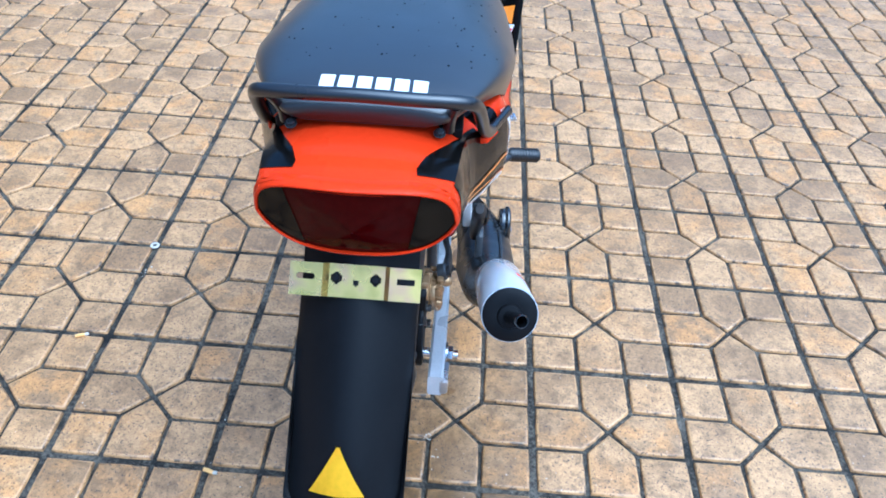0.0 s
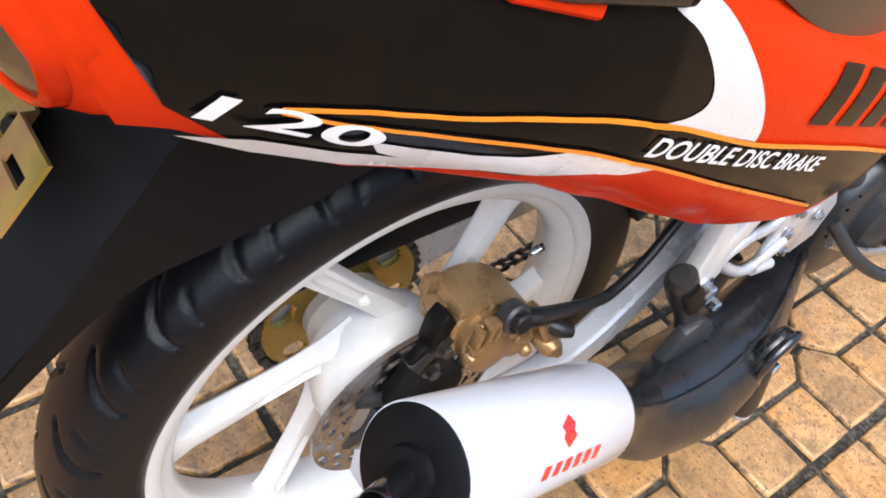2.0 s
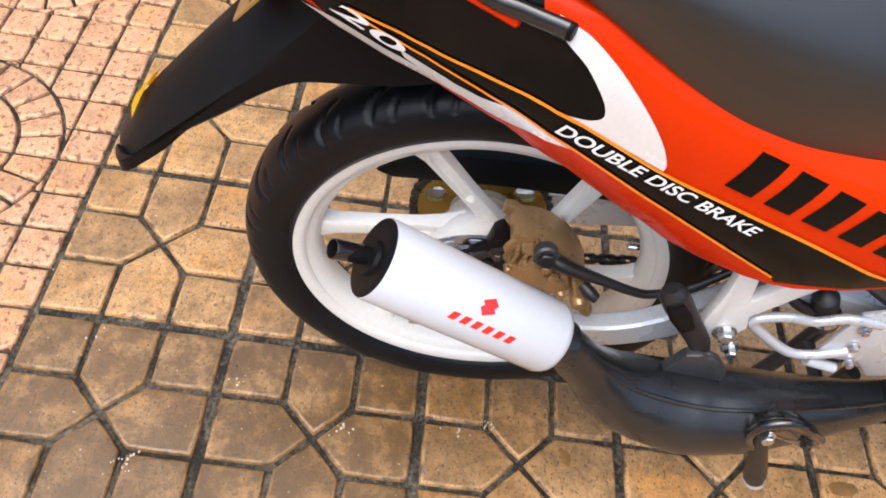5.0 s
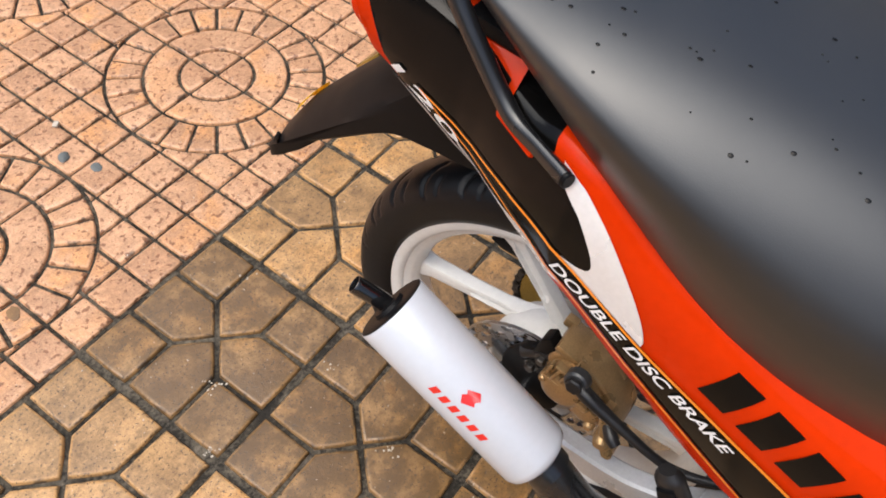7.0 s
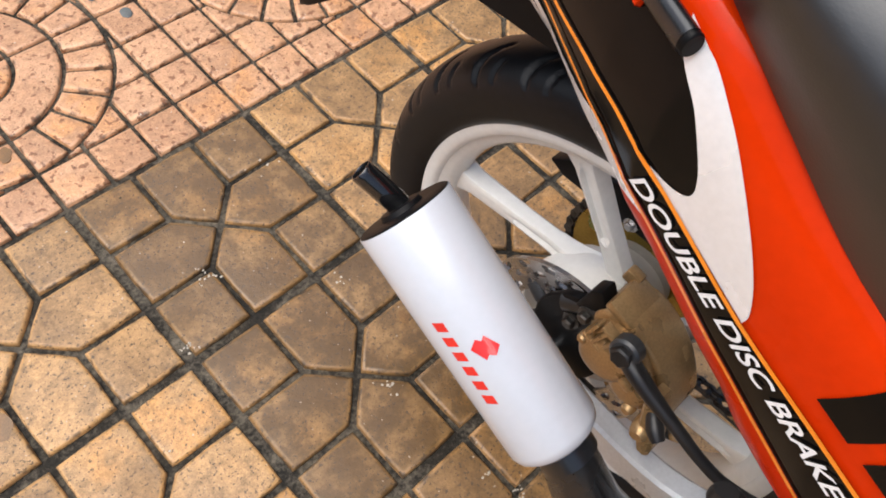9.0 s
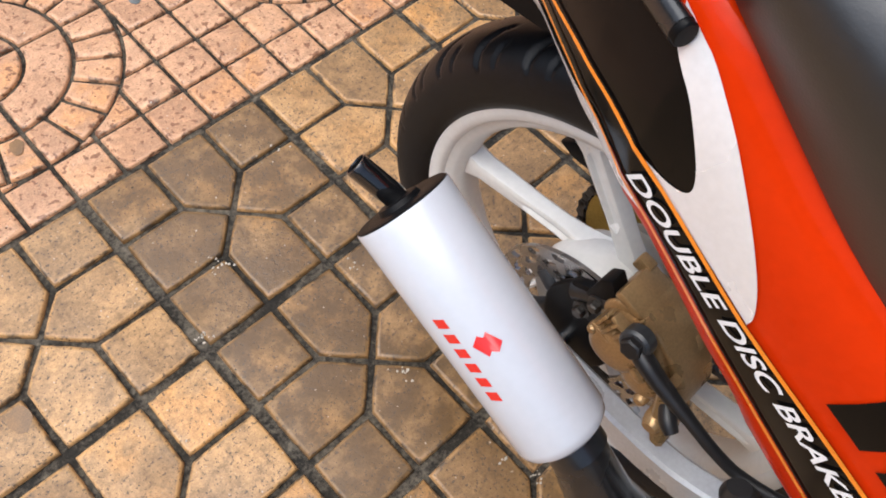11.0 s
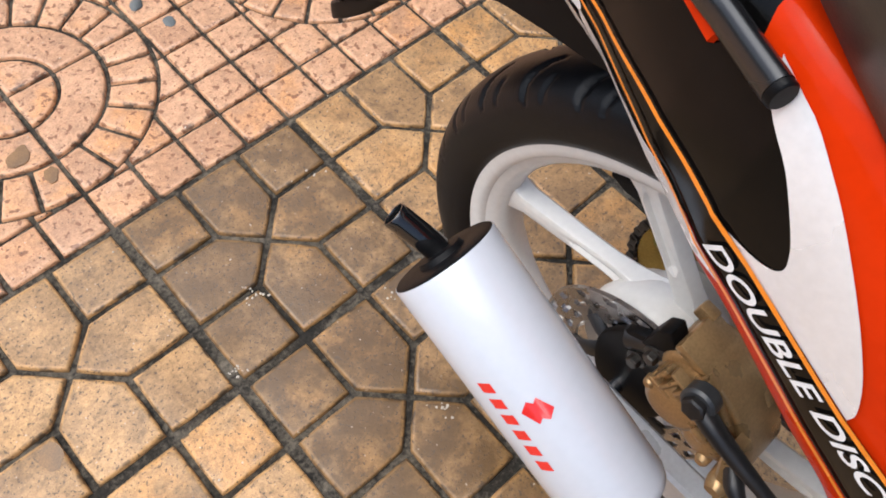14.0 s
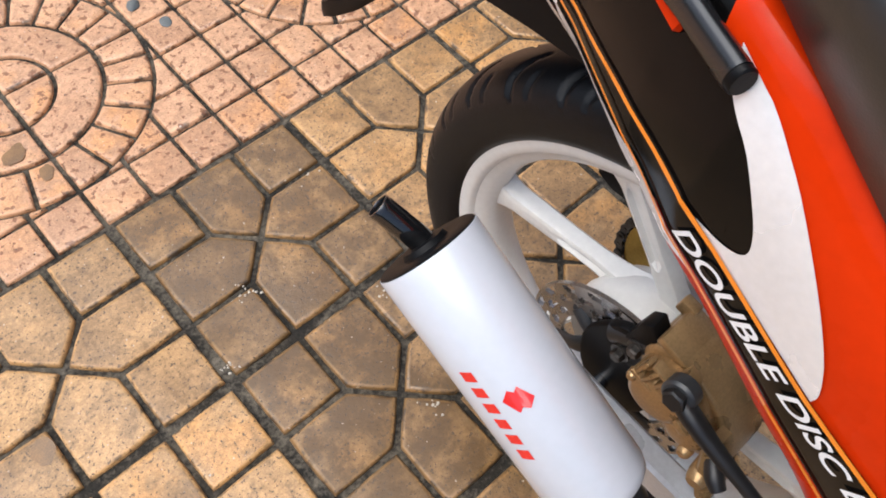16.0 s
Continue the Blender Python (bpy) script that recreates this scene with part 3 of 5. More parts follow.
part("pad_carrier", slab([(-0.026, 0.346), (-0.0275, 0.3733), (-0.0224, 0.4061), (-0.0143, 0.4148), (-0.0013, 0.3972), (-0.0065, 0.386), (-0.0022, 0.3775), (0.0024, 0.3502), (-0.004, 0.346)], 0.040, 0.057, 0.002), PLASTIC, caliper, "notched black pad carrier")
part("pin_boot", sweep([(0.050, -0.006, 0.384), (0.050, -0.022, 0.374), (0.051, -0.036, 0.363)], [0.0100, 0.0085, 0.0095], 16, 4), RUBBER_PART, caliper, "black rubber slide pin boot")
for y, z in ((-0.022, 0.356), (-0.014, 0.378)):
    bolt("carrier_bolt", (0.057, y, z), (1, 0, 0), 0.0055, 0.008, caliper, DARK_STEEL)
hose = part("brake_hose", sweep([(0.079, 0.030, 0.4085), (0.082, 0.046, 0.405), (0.083, 0.064, 0.399), (0.083, 0.092, 0.390), (0.081, 0.120, 0.378), (0.077, 0.145, 0.371), (0.073, 0.18, 0.385), (0.066, 0.23, 0.43), (0.06, 0.30, 0.47)], [0.0080, 0.0078, 0.0068, 0.0052, 0.0048, 0.0048, 0.0045, 0.0042, 0.0042], 14), RUBBER_PART, bike, "black rubber brake hose")
banjo = part("banjo_fitting", turned([(0, 0.0125), (0.010, 0.0125), (0.012, 0.0105)], (0.071, 0.0285, 0.409), (1, 0, 0.25), 24), ENGINE, hose)
part("banjo_bolt", turned([(0, 0.0088), (0.005, 0.0088), (0.0062, 0.0072)], (0.0825, 0.0285, 0.4120), (1, 0, 0.25), 6), RUBBER_PART, banjo)

# exhaust
E0, E1 = Vector((0.1655, -0.130, 0.4905)), Vector((0.1573, 0.038, 0.3927))
EW = (E1 - E0).normalized()
EL, ER = (E1 - E0).length, 0.0350
can = part("muffler_can", turned([(0.0, ER - 0.0012), (0.0, ER - 0.0004), (0.0008, ER), (EL - 0.012, ER), (EL - 0.006, ER - 0.0015), (EL - 0.001, ER - 0.007), (EL, ER - 0.012)], E0, EW, 64), WHITE_CAN, bike, "white enamelled exhaust muffler can", sharp=55)
part("end_cap", turned([(-0.0008, 0.004), (-0.0012, 0.018), (-0.0012, ER - 0.0022), (-0.0004, ER - 0.0010), (0.006, ER - 0.0010)], E0, EW, 48), PLASTIC, can, "flat black muffler end cap")
C0 = E0 + Vector((0, 0, -0.002))
OUT = [C0 + EW * 0.006, C0 - EW * 0.007, C0 + Vector((0.005, -0.015, 0.0115)), C0 + Vector((0.012, -0.031, 0.0225))]


def hollow(points, r, wall, per=6, n=24):
    """An open pipe with a wall, its mouth rounded."""
    line = spline(points, per)
    way = (line[-1] - line[-2]).normalized()
    run = [(q, r) for q in line] + [(line[-1] + way * 0.0006, r - wall * 0.3), (line[-1] + way * 0.0006, r - wall * 0.8), (line[-1], r - wall)]
    run += [(q, r - wall) for q in line[-2::-1]]
    bm, rings, side = bmesh.new(), [], None
    for i, (q, rad) in enumerate(run):
        k = min(range(len(line)), key=lambda m: (line[m] - q).length)
        w = (line[min(k + 1, len(line) - 1)] - line[max(k - 1, 0)]).normalized()
        side = w.cross(Vector((0, 0, 1))).normalized()
        up = side.cross(w)
        rings.append([q + rad * (math.cos(a) * side + math.sin(a) * up) for a in (2 * math.pi * m / n for m in range(n))])
    loft(bm, rings, True, False)
    return bm


part("outlet_pipe", hollow(OUT, 0.0083, 0.0012), GLOSS_PIPE, can, "bent gloss black outlet pipe")
part("outlet_collar", turned([(-0.006, 0.0115), (-0.0055, 0.0145), (0.0, 0.0165)], C0, EW, 28), PLASTIC, can)


def can_film(outline, mat, name):
    """A thin film on the can: outline in (metres along from the rear, degrees round; 0 faces right, 90 up)."""
    bm = bmesh.new()
    bm.faces.new([bm.verts.new((a, d, 0)) for a, d in outline])
    bmesh.ops.triangulate(bm, faces=bm.faces[:])
    lo, hi = min(d for _, d in outline), max(d for _, d in outline)
    k = math.floor(lo / 6) + 1
    while k * 6 < hi:
        bmesh.ops.bisect_plane(bm, geom=bm.verts[:] + bm.edges[:] + bm.faces[:], plane_co=(0, k * 6, 0), plane_no=(0, 1, 0))
        k += 1
    right = (Vector((1, 0, 0)) - EW * EW.x).normalized()
    top = right.cross(EW)
    if top.z < 0:
        top = -top
    for v in bm.verts:
        a, d = v.co.x, radians(v.co.y)
        v.co = E0 + EW * a + (ER + 0.0004) * (right * math.cos(d) + top * math.sin(d))
    part(name, bm, mat, can, sharp=80)


for k in range(6):
    a = 0.066 + 0.0118 * k
    can_film([(a, 18), (a + 0.0072, 18), (a + 0.0098, 31), (a + 0.0026, 31)], RED, "maker_mark")
can_film([(0.093, 40), (0.104, 49), (0.1015, 54), (0.1045, 60), (0.0995, 69), (0.0885, 60), (0.091, 55), (0.088, 50)], RED, "maker_badge")
CH = [(0.1565, 0.026, 0.4000), (0.156, 0.046, 0.387), (0.152, 0.085, 0.341), (0.148, 0.133, 0.297), (0.145, 0.201, 0.274), (0.140, 0.264, 0.273), (0.125, 0.333, 0.265), (0.105, 0.408, 0.254), (0.085, 0.47, 0.245), (0.06, 0.54, 0.24)]
CR = [0.019, 0.020, 0.0250, 0.0412, 0.0500, 0.0465, 0.0375, 0.0275, 0.022, 0.02]
chamber = part("expansion_chamber", sweep(CH, CR, 32, 6), PIPE, bike, "matt black heat-painted expansion chamber with scuffs")
part("weld_seam", sweep([(x + 0.46 * r, y + 0.004, z + 0.89 * r) for (x, y, z), r in zip(CH[1:9], CR[1:9])], 0.0026, 8, 8), PIPE, chamber)
part("neck_band", sweep([Vector(CH[1]) - EW * 0.012, Vector(CH[1]) + EW * 0.006], 0.0222, 28, 2), PIPE, chamber)
part("hanger_tab", slab([(0.164, 0.318), (0.232, 0.312), (0.230, 0.334), (0.216, 0.352), (0.196, 0.362), (0.180, 0.358)], 0.124, 0.136, 0.002), ENGINE, chamber, "black steel hanger tab")
stand_br = part("pipe_guard_bracket", slab(round_outline([(0.2655, 0.2650), (0.2585, 0.2990), (0.2695, 0.3250), (0.2925, 0.3320), (0.3185, 0.3150), (0.3415, 0.2940), (0.3375, 0.2730), (0.3115, 0.2830), (0.2875, 0.2890)], 4), 0.164, 0.178, 0.004, 3), GLOSS_PIPE, chamber, "gloss black bracket bolted to the exhaust")
part("bracket_rim", sweep([(0.1785, 0.2760, 0.2740), (0.1790, 0.2665, 0.2870), (0.1800, 0.2625, 0.3040), (0.1800, 0.2705, 0.3240), (0.1790, 0.2925, 0.3310), (0.1770, 0.3185, 0.3140), (0.1740, 0.3415, 0.2940)], [0.0070, 0.0065, 0.0055, 0.005, 0.005, 0.005, 0.004], 12, 6), GLOSS_PIPE, stand_br)
bolt("bracket_bolt", (0.1790, 0.2795, 0.2980), (1, 0, 0.2), 0.0065, 0.009, stand_br, STEEL)
bolt("bracket_bolt", (0.1790, 0.3255, 0.2910), (1, 0, 0.2), 0.0045, 0.006, stand_br, DARK_STEEL)
part("bracket_foot", sweep([(0.1785, 0.2720, 0.3060), (0.1790, 0.2820, 0.2790), (0.1785, 0.2960, 0.2440), (0.1775, 0.3090, 0.2110), (0.1760, 0.3190, 0.1850)], [0.007, 0.0085, 0.0105, 0.0125, 0.0125], 16, 5), RUBBER_PART, stand_br)
part("bracket_foot_tip", sweep([(0.1763, 0.3165, 0.1915), (0.1760, 0.3200, 0.1825), (0.1757, 0.3228, 0.1745)], [0.0128, 0.0126, 0.0075], 16, 3), WHITE_CAN, stand_br)

# pillion foot peg, folded up, on its white hanger
hanger = part("pillion_hanger", slab([(0.186, 0.372), (0.200, 0.362), (0.222, 0.366), (0.232, 0.386), (0.226, 0.405), (0.300, 0.510), (0.312, 0.545), (0.290, 0.545), (0.216, 0.430), (0.208, 0.470), (0.206, 0.545), (0.184, 0.545), (0.190, 0.440)], 0.100, 0.114, 0.003), WHITE_RIM, bike, "white-painted Y-shaped pillion peg hanger", sharp=30)
bolt("hanger_bolt", (0.113, 0.212, 0.378), (1, 0, 0), 0.008, 0.012, hanger, STEEL)
bolt("hanger_bolt", (0.119, 0.224, 0.360), (1, 0, 0), 0.006, 0.012, hanger, STEEL)
peg = part("pillion_peg", sweep([(0.121, 0.200, 0.345), (0.122, 0.189, 0.368), (0.124, 0.169, 0.396), (0.125, 0.149, 0.424), (0.125, 0.137, 0.442), (0.125, 0.132, 0.450)], [0.0100, 0.0115, 0.0125, 0.0138, 0.0135, 0.008], 20, 5, wide=0.8), RUBBER_PART, bike, "folded black rubber pillion foot peg")
part("peg_grip_pad", sweep([(0.136, 0.162, 0.405), (0.137, 0.149, 0.424), (0.136, 0.139, 0.438)], [0.008, 0.0105, 0.008], 14, 5, wide=0.4), PLASTIC, peg)

# heel plate and rider's peg
heel = part("heel_guard", sweep([(0.1070, 0.3478, 0.3612), (0.1070, 0.3199, 0.3470), (0.1070, 0.2916, 0.3465), (0.1070, 0.2476, 0.3777), (0.1070, 0.2366, 0.3908), (0.1070, 0.2436, 0.3987), (0.1070, 0.2671, 0.4056), (0.1070, 0.2931, 0.4039), (0.1070, 0.3178, 0.4152), (0.1070, 0.3537, 0.4129)], 0.0058, 12, 3, wide=0.8), SWING, bike, "silver open heel guard")
part("heel_plate", slab([(0.322, 0.342), (0.332, 0.420), (0.350, 0.428), (0.400, 0.410), (0.432, 0.370), (0.430, 0.325), (0.395, 0.315), (0.372, 0.338)], 0.099, 0.104, 0.0015), SWING, heel)
part("heel_brace", sweep([(0.106, 0.318, 0.334), (0.106, 0.352, 0.326)], 0.006, 10, 2), SWING, heel)
for y, z in ((0.345, 0.398), (0.350, 0.368), (0.362, 0.338), (0.395, 0.372)):
    bolt("plate_bolt", (0.105, y, z), (1, 0, 0), 0.0045, 0.006, heel, STEEL)
rider = part("rider_peg_rod", sweep([(0.105, 0.455, 0.335), (0.135, 0.480, 0.300), (0.160, 0.520, 0.272), (0.185, 0.565, 0.262), (0.205, 0.580, 0.262)], 0.0075, 12, 5), ENGINE, bike, "bent black foot peg rod")
part("rider_peg_rubber", sweep([(0.186, 0.577, 0.262), (0.192, 0.578, 0.262), (0.220, 0.585, 0.258), (0.245, 0.592, 0.254), (0.252, 0.594, 0.253)], [0.011, 0.0145, 0.0135, 0.0145, 0.011], 16, 5), RUBBER_PART, rider, "ribbed black rubber peg grip")
for k in range(9):
    s = k / 8
    part("grip_rib", sweep([(0.195 + 0.05 * s, 0.579 + 0.0135 * s, 0.262 - 0.007 * s), (0.1975 + 0.05 * s, 0.5796 + 0.0135 * s, 0.2616 - 0.007 * s)], 0.0153, 16, 2), RUBBER_PART, rider)
pedal = part("brake_pedal", sweep([(0.112, 0.47, 0.30), (0.135, 0.56, 0.262), (0.155, 0.66, 0.262), (0.165, 0.70, 0.272)], 0.006, 10, 5, wide=0.6), ALU, bike, "aluminium rear brake pedal")
part("pedal_tread", box((0.042, 0.016, 0.008), pose(0.182, 0.70, 0.277, 0, 0, 10), 0.002), ALU, pedal)
for k in range(4):
    part("pedal_tooth", box((0.006, 0.016, 0.005), pose(0.167 + 0.010 * k, 0.698 + 0.0017 * k, 0.283, 0, 0, 10), 0.001), STEEL, pedal)

# brake cylinder behind the heel guard
cylinder = part("brake_cylinder", turned([(0.0, 0.0), (0.0, 0.0125), (0.004, 0.0135), (0.0243, 0.0135), (0.0261, 0.0105), (0.0319, 0.0105), (0.0336, 0.0125), (0.0475, 0.0125), (0.0533, 0.0085), (0.0579, 0.0)], Vector((0.0880, 0.3199, 0.3777)), Vector((0.0000, -0.0259, 0.0518)).normalized(), 24), RUBBER_PART, bike, "black brake cylinder with a rubber boot", sharp=30)
part("cylinder_clip", turned([(-0.003, 0.0140), (-0.003, 0.0152), (0.003, 0.0152), (0.003, 0.0140)], Vector((0.0880, 0.3134, 0.3906)), Vector((0.0000, -0.0259, 0.0518)).normalized(), 24, True), STEEL, cylinder, "steel clip")
part("supply_hose", sweep([(0.0820, 0.2699, 0.4079), (0.0860, 0.2807, 0.4005), (0.0880, 0.2938, 0.3965), (0.0880, 0.3049, 0.3972)], 0.0058, 12, 5), RUBBER_PART, cylinder)

# body: half width and edges along the bike
YK = [-0.29, -0.26, -0.20, -0.165, -0.13, -0.11, -0.06, -0.02, 0.06, 0.15, 0.25, 0.34]
WK = [0.084, 0.0920, 0.0985, 0.1005, 0.1040, 0.1095, 0.1315, 0.1450, 0.1515, 0.1560, 0.1580, 0.147]
BK, BV = [-0.27, -0.2, -0.1725, -0.1326, -0.09, -0.045, 0.005, 0.055, 0.1, 0.13, 0.165, 0.21, 0.27, 0.34], [0.7, 0.6699, 0.6523, 0.6301, 0.6193, 0.6081, 0.5828, 0.5516, 0.527, 0.517, 0.51, 0.508, 0.519, 0.53]
TK, TV = [-0.27, -0.2, -0.144, -0.09, -0.06, -0.04, 0.0, 0.05, 0.1, 0.15, 0.2, 0.25, 0.34], [0.742, 0.747, 0.7370, 0.7210, 0.7180, 0.7240, 0.717, 0.694, 0.675, 0.659, 0.650, 0.646, 0.644]


def half_width(y):
    return lerp(y, YK, WK)


def side_x(y, z):
    """The body's right side: its half width at a place."""
    lo, hi = lerp(y, BK, BV), lerp(y, TK, TV)
    t = min(1.05, max(-0.05, (z - lo) / (hi - lo)))
    u = 2 * t - 1
    soft = lerp(y, [-0.25, -0.2, -0.10, 0.08, 0.19], [0.03, 0.075, 0.14, 0.15, 0.03]) if u < 0 else lerp(y, [-0.16, -0.05, 0.05, 0.2], [0.075, 0.075, 0.12, 0.17])
    return half_width(y) * (1 - soft * (u * u * abs(u) if u < 0 else abs(u) ** lerp(y, [-0.05, 0.05], [2.3, 4.0])))


def rear_y(z):
    return -0.212 - (z - 0.667) * 0.34


def side_panel(sign):
    bm = bmesh.new()
    cols, rows, rings = 80, 30, []
    for i in range(cols + 1):
        ring = []
        for j in range(-4, rows + 3):
            t = min(1, max(0, j / rows)) ** 1.5
            y = -0.235 + (0.34 + 0.235) * i / cols
            for _ in range(3):
                z = lerp(y, BK, BV) + t * (lerp(y, TK, TV) - lerp(y, BK, BV))
                y = rear_y(z) + (0.34 - rear_y(z)) * i / cols
            x = side_x(y, z)
            if j < 0:
                hang = lerp(y, [-0.2, -0.11, 0.10, 0.17], [0.3, 1, 1, 0.35])
                x, z = x - (0.0022, 0.006, 0.011, 0.018)[-j - 1], z - hang * (0.0045, 0.008, 0.0095, 0.0085)[-j - 1]
            if j > rows:
                x, z = x - (0.006, 0.022)[j - rows - 1], z + (0.0035, 0.005)[j - rows - 1]
            ring.append(Vector((sign * x, y, z)))
        rings.append(ring)
    loft(bm, rings, False)
    return bm


side = part("side_panel", side_panel(1), ORANGE, bike, "orange-red side panel with black, silver and orange graphics")
side.data.materials.append(BLACK_GLOSS)
far_side = part("side_panel", side_panel(-1), ORANGE, bike, "orange-red side panel with black graphics")
far_side.data.materials.append(BLACK_GLOSS)
for panel in (side, far_side):
    for f in panel.data.polygons:
        if -0.219 < f.center.y < -0.046 and f.center.z > lerp(f.center.y, TK, TV) - 0.0100:
            f.material_index = 1


def film_point(y, z, lift, sign):
    """A place on the body's side, lifted off it along the surface's normal."""
    d = 0.001
    fall = (side_x(y, z + d) - side_x(y, z - d)) / (2 * d)
    run = (side_x(y + d, z) - side_x(y - d, z)) / (2 * d)
    q = Vector((side_x(y, z), y, z)) + Vector((1, -run, -fall)).normalized() * lift
    return Vector((sign * q.x, q.y, q.z))


def decal(outline, lift, mat, name, sign=1, cell=0.007, parent=None):
    """A thin film on the body's side; its outline lies in the y-z plane."""
    bm = bmesh.new()
    bm.faces.new([bm.verts.new((0, y, z)) for y, z in outline])
    wrap_film(bm, lift, sign, cell)
    return part(name, bm, mat, parent or (side if sign > 0 else far_side), smooth=True, sharp=80)


def wrap_film(bm, lift, sign, cell):
    bmesh.ops.triangulate(bm, faces=bm.faces[:])
    ys, zs = [v.co.y for v in bm.verts], [v.co.z for v in bm.verts]
    for axis, lo, hi in ((1, min(ys), max(ys)), (2, min(zs), max(zs))):
        k = math.floor(lo / cell) + 1
        while k * cell < hi:
            no, co = [0, 0, 0], [0, 0, 0]
            no[axis], co[axis] = 1, k * cell
            bmesh.ops.bisect_plane(bm, geom=bm.verts[:] + bm.edges[:] + bm.faces[:], plane_co=co, plane_no=no)
            k += 1
    for v in bm.verts:
        v.co = film_point(v.co.y, v.co.z, lift, sign)


def strip_film(outer, inner, lift, mat, name, sign):
    """A thin film between two lines on the body's side."""
    n = 28
    rows = []
    for k in range(n + 1):
        a, b = (Vector((lerp(k / n * (len(c) - 1), range(len(c)), [q[0] for q in c]), lerp(k / n * (len(c) - 1), range(len(c)), [q[1] for q in c]))) for c in (outer, inner))
        rows.append([film_point(*a.lerp(b, m / 9), lift, sign) for m in range(10)])
    bm = bmesh.new()
    loft(bm, rows, False)
    part(name, bm, mat, side if sign > 0 else far_side, sharp=80)


def edge_low(y):
    return lerp(y, BK, BV)


def curve2(points, per=5):
    return [(q.x, q.y) for q in spline([(a, b, 0) for a, b in points], per)]


UP = curve2([(-0.1655, 0.6740), (-0.1100, 0.6599), (-0.0598, 0.6579), (-0.0136, 0.6493), (0.0609, 0.6169), (0.1276, 0.5936), (0.1980, 0.5680), (0.2920, 0.5300)])
LOW = curve2([(-0.1655, 0.6727), (-0.1374, 0.6593), (-0.1080, 0.6503), (-0.0600, 0.6421), (-0.0246, 0.6312), (0.0094, 0.6147), (0.0508, 0.5930), (0.1159, 0.5592), (0.1840, 0.5225)])


def band(line, w0, w1):
    """A stripe along a line, its width going from w0 to w1."""
    top = [(y, z + (w0 + (w1 - w0) * i / (len(line) - 1)) / 2) for i, (y, z) in enumerate(line)]
    low = [(y, z - (w0 + (w1 - w0) * i / (len(line) - 1)) / 2) for i, (y, z) in enumerate(line)]
    return top + low[::-1]


for sign in (1, -1):
    rear_edge = [(max(-0.2007 - (z - 0.68) * 0.40, rear_y(z) + 0.007), z) for z in (0.744, 0.73, 0.71, 0.695, 0.684)]
    black = rear_edge + [(y, edge_low(y) + 0.003) for y in (-0.18, -0.16, -0.13, -0.09, -0.06)] + [(-0.0446, 0.6273)] + [(y, z) for y, z in LOW if -0.036 < y < 0.18] + [(0.1900, 0.5150), (0.2400, 0.5190), (0.2800, 0.5260)]
    black += [(y, z) for y, z in UP[::-1] if -0.012 < y < 0.278]
    black += curve2([(-0.0116, 0.6496), (-0.0016, 0.6489), (0.0064, 0.6507), (0.0099, 0.6545), (0.0095, 0.6603), (0.0040, 0.6708), (-0.0103, 0.6891), (-0.0267, 0.7019), (-0.0381, 0.7073), (-0.0500, 0.7105), (-0.0620, 0.7140), (-0.0850, 0.7175), (-0.1000, 0.7205), (-0.1400, 0.7345), (-0.2000, 0.7455)])
    decal(black, 0.0008, BLACK_GLOSS, "black_graphic", sign)
    strip_film(curve2([(0.0620, 0.6178), (0.0619, 0.6248), (0.0549, 0.6394), (0.0418, 0.6573), (0.0252, 0.6756), (0.0057, 0.6939), (-0.0150, 0.7085), (-0.0341, 0.7153)]),
               curve2([(-0.0136, 0.6499), (-0.0016, 0.6493), (0.0059, 0.6509), (0.0094, 0.6545), (0.0089, 0.6603), (0.0035, 0.6709), (-0.0108, 0.6891), (-0.0272, 0.7019)]), 0.0013, SILVER_FILM, "silver_graphic", sign)
    low_silver = [(-0.1985, 0.6680), (-0.1726, 0.6511), (-0.1415, 0.6352), (-0.1080, 0.6219), (-0.0797, 0.6229), (-0.0494, 0.6177), (-0.0313, 0.6212), (0.0013, 0.6187), (-0.0236, 0.6314), (-0.0503, 0.6389), (-0.0698, 0.6360), (-0.0876, 0.6369), (-0.1100, 0.6410), (-0.1290, 0.6481), (-0.1247, 0.6404), (-0.1142, 0.6345), (-0.1415, 0.6445), (-0.1726, 0.6598)]
    decal(low_silver, 0.0015, SILVER_FILM, "lower_silver_graphic", sign)
    decal(band(UP, 0.0022, 0.0034), 0.0021, ORANGE_FILM, "orange_stripe", sign)
    decal(band(LOW, 0.0018, 0.0030), 0.0021, ORANGE_FILM, "orange_stripe", sign)


def lettering(text, start, end, height, lift, mat, name, parent, slant=0.25):
    """Words along a line on the right side, in the built-in font."""
    cu = bpy.data.curves.new("words", "FONT")
    cu.body, cu.size, cu.offset = text, 1.0, 0.018
    tmp = new("words", cu)
    bpy.context.view_layer.update()
    me = bpy.data.meshes.new_from_object(tmp.evaluated_get(bpy.context.evaluated_depsgraph_get()))
    bpy.data.objects.remove(tmp)
    bm = bmesh.new()
    bm.from_mesh(me)
    bpy.data.meshes.remove(me)
    xs, ys = [v.co.x for v in bm.verts], [v.co.y for v in bm.verts]
    wide, tall = max(xs) - min(xs), max(ys) - min(ys)
    a, b = Vector(start), Vector(end)
    along = b - a
    up = Vector((-along.y, along.x)).normalized() * height
    for v in bm.verts:
        u, w = (v.co.x - min(xs)) / wide, (v.co.y - min(ys)) / tall
        q = a + along * u + up * w + along.normalized() * height * slant * w
        v.co = (0, q.x, q.y)
    wrap_film(bm, lift, 1, 0.012)
    return part(name, bm, mat, parent, smooth=True, sharp=80)


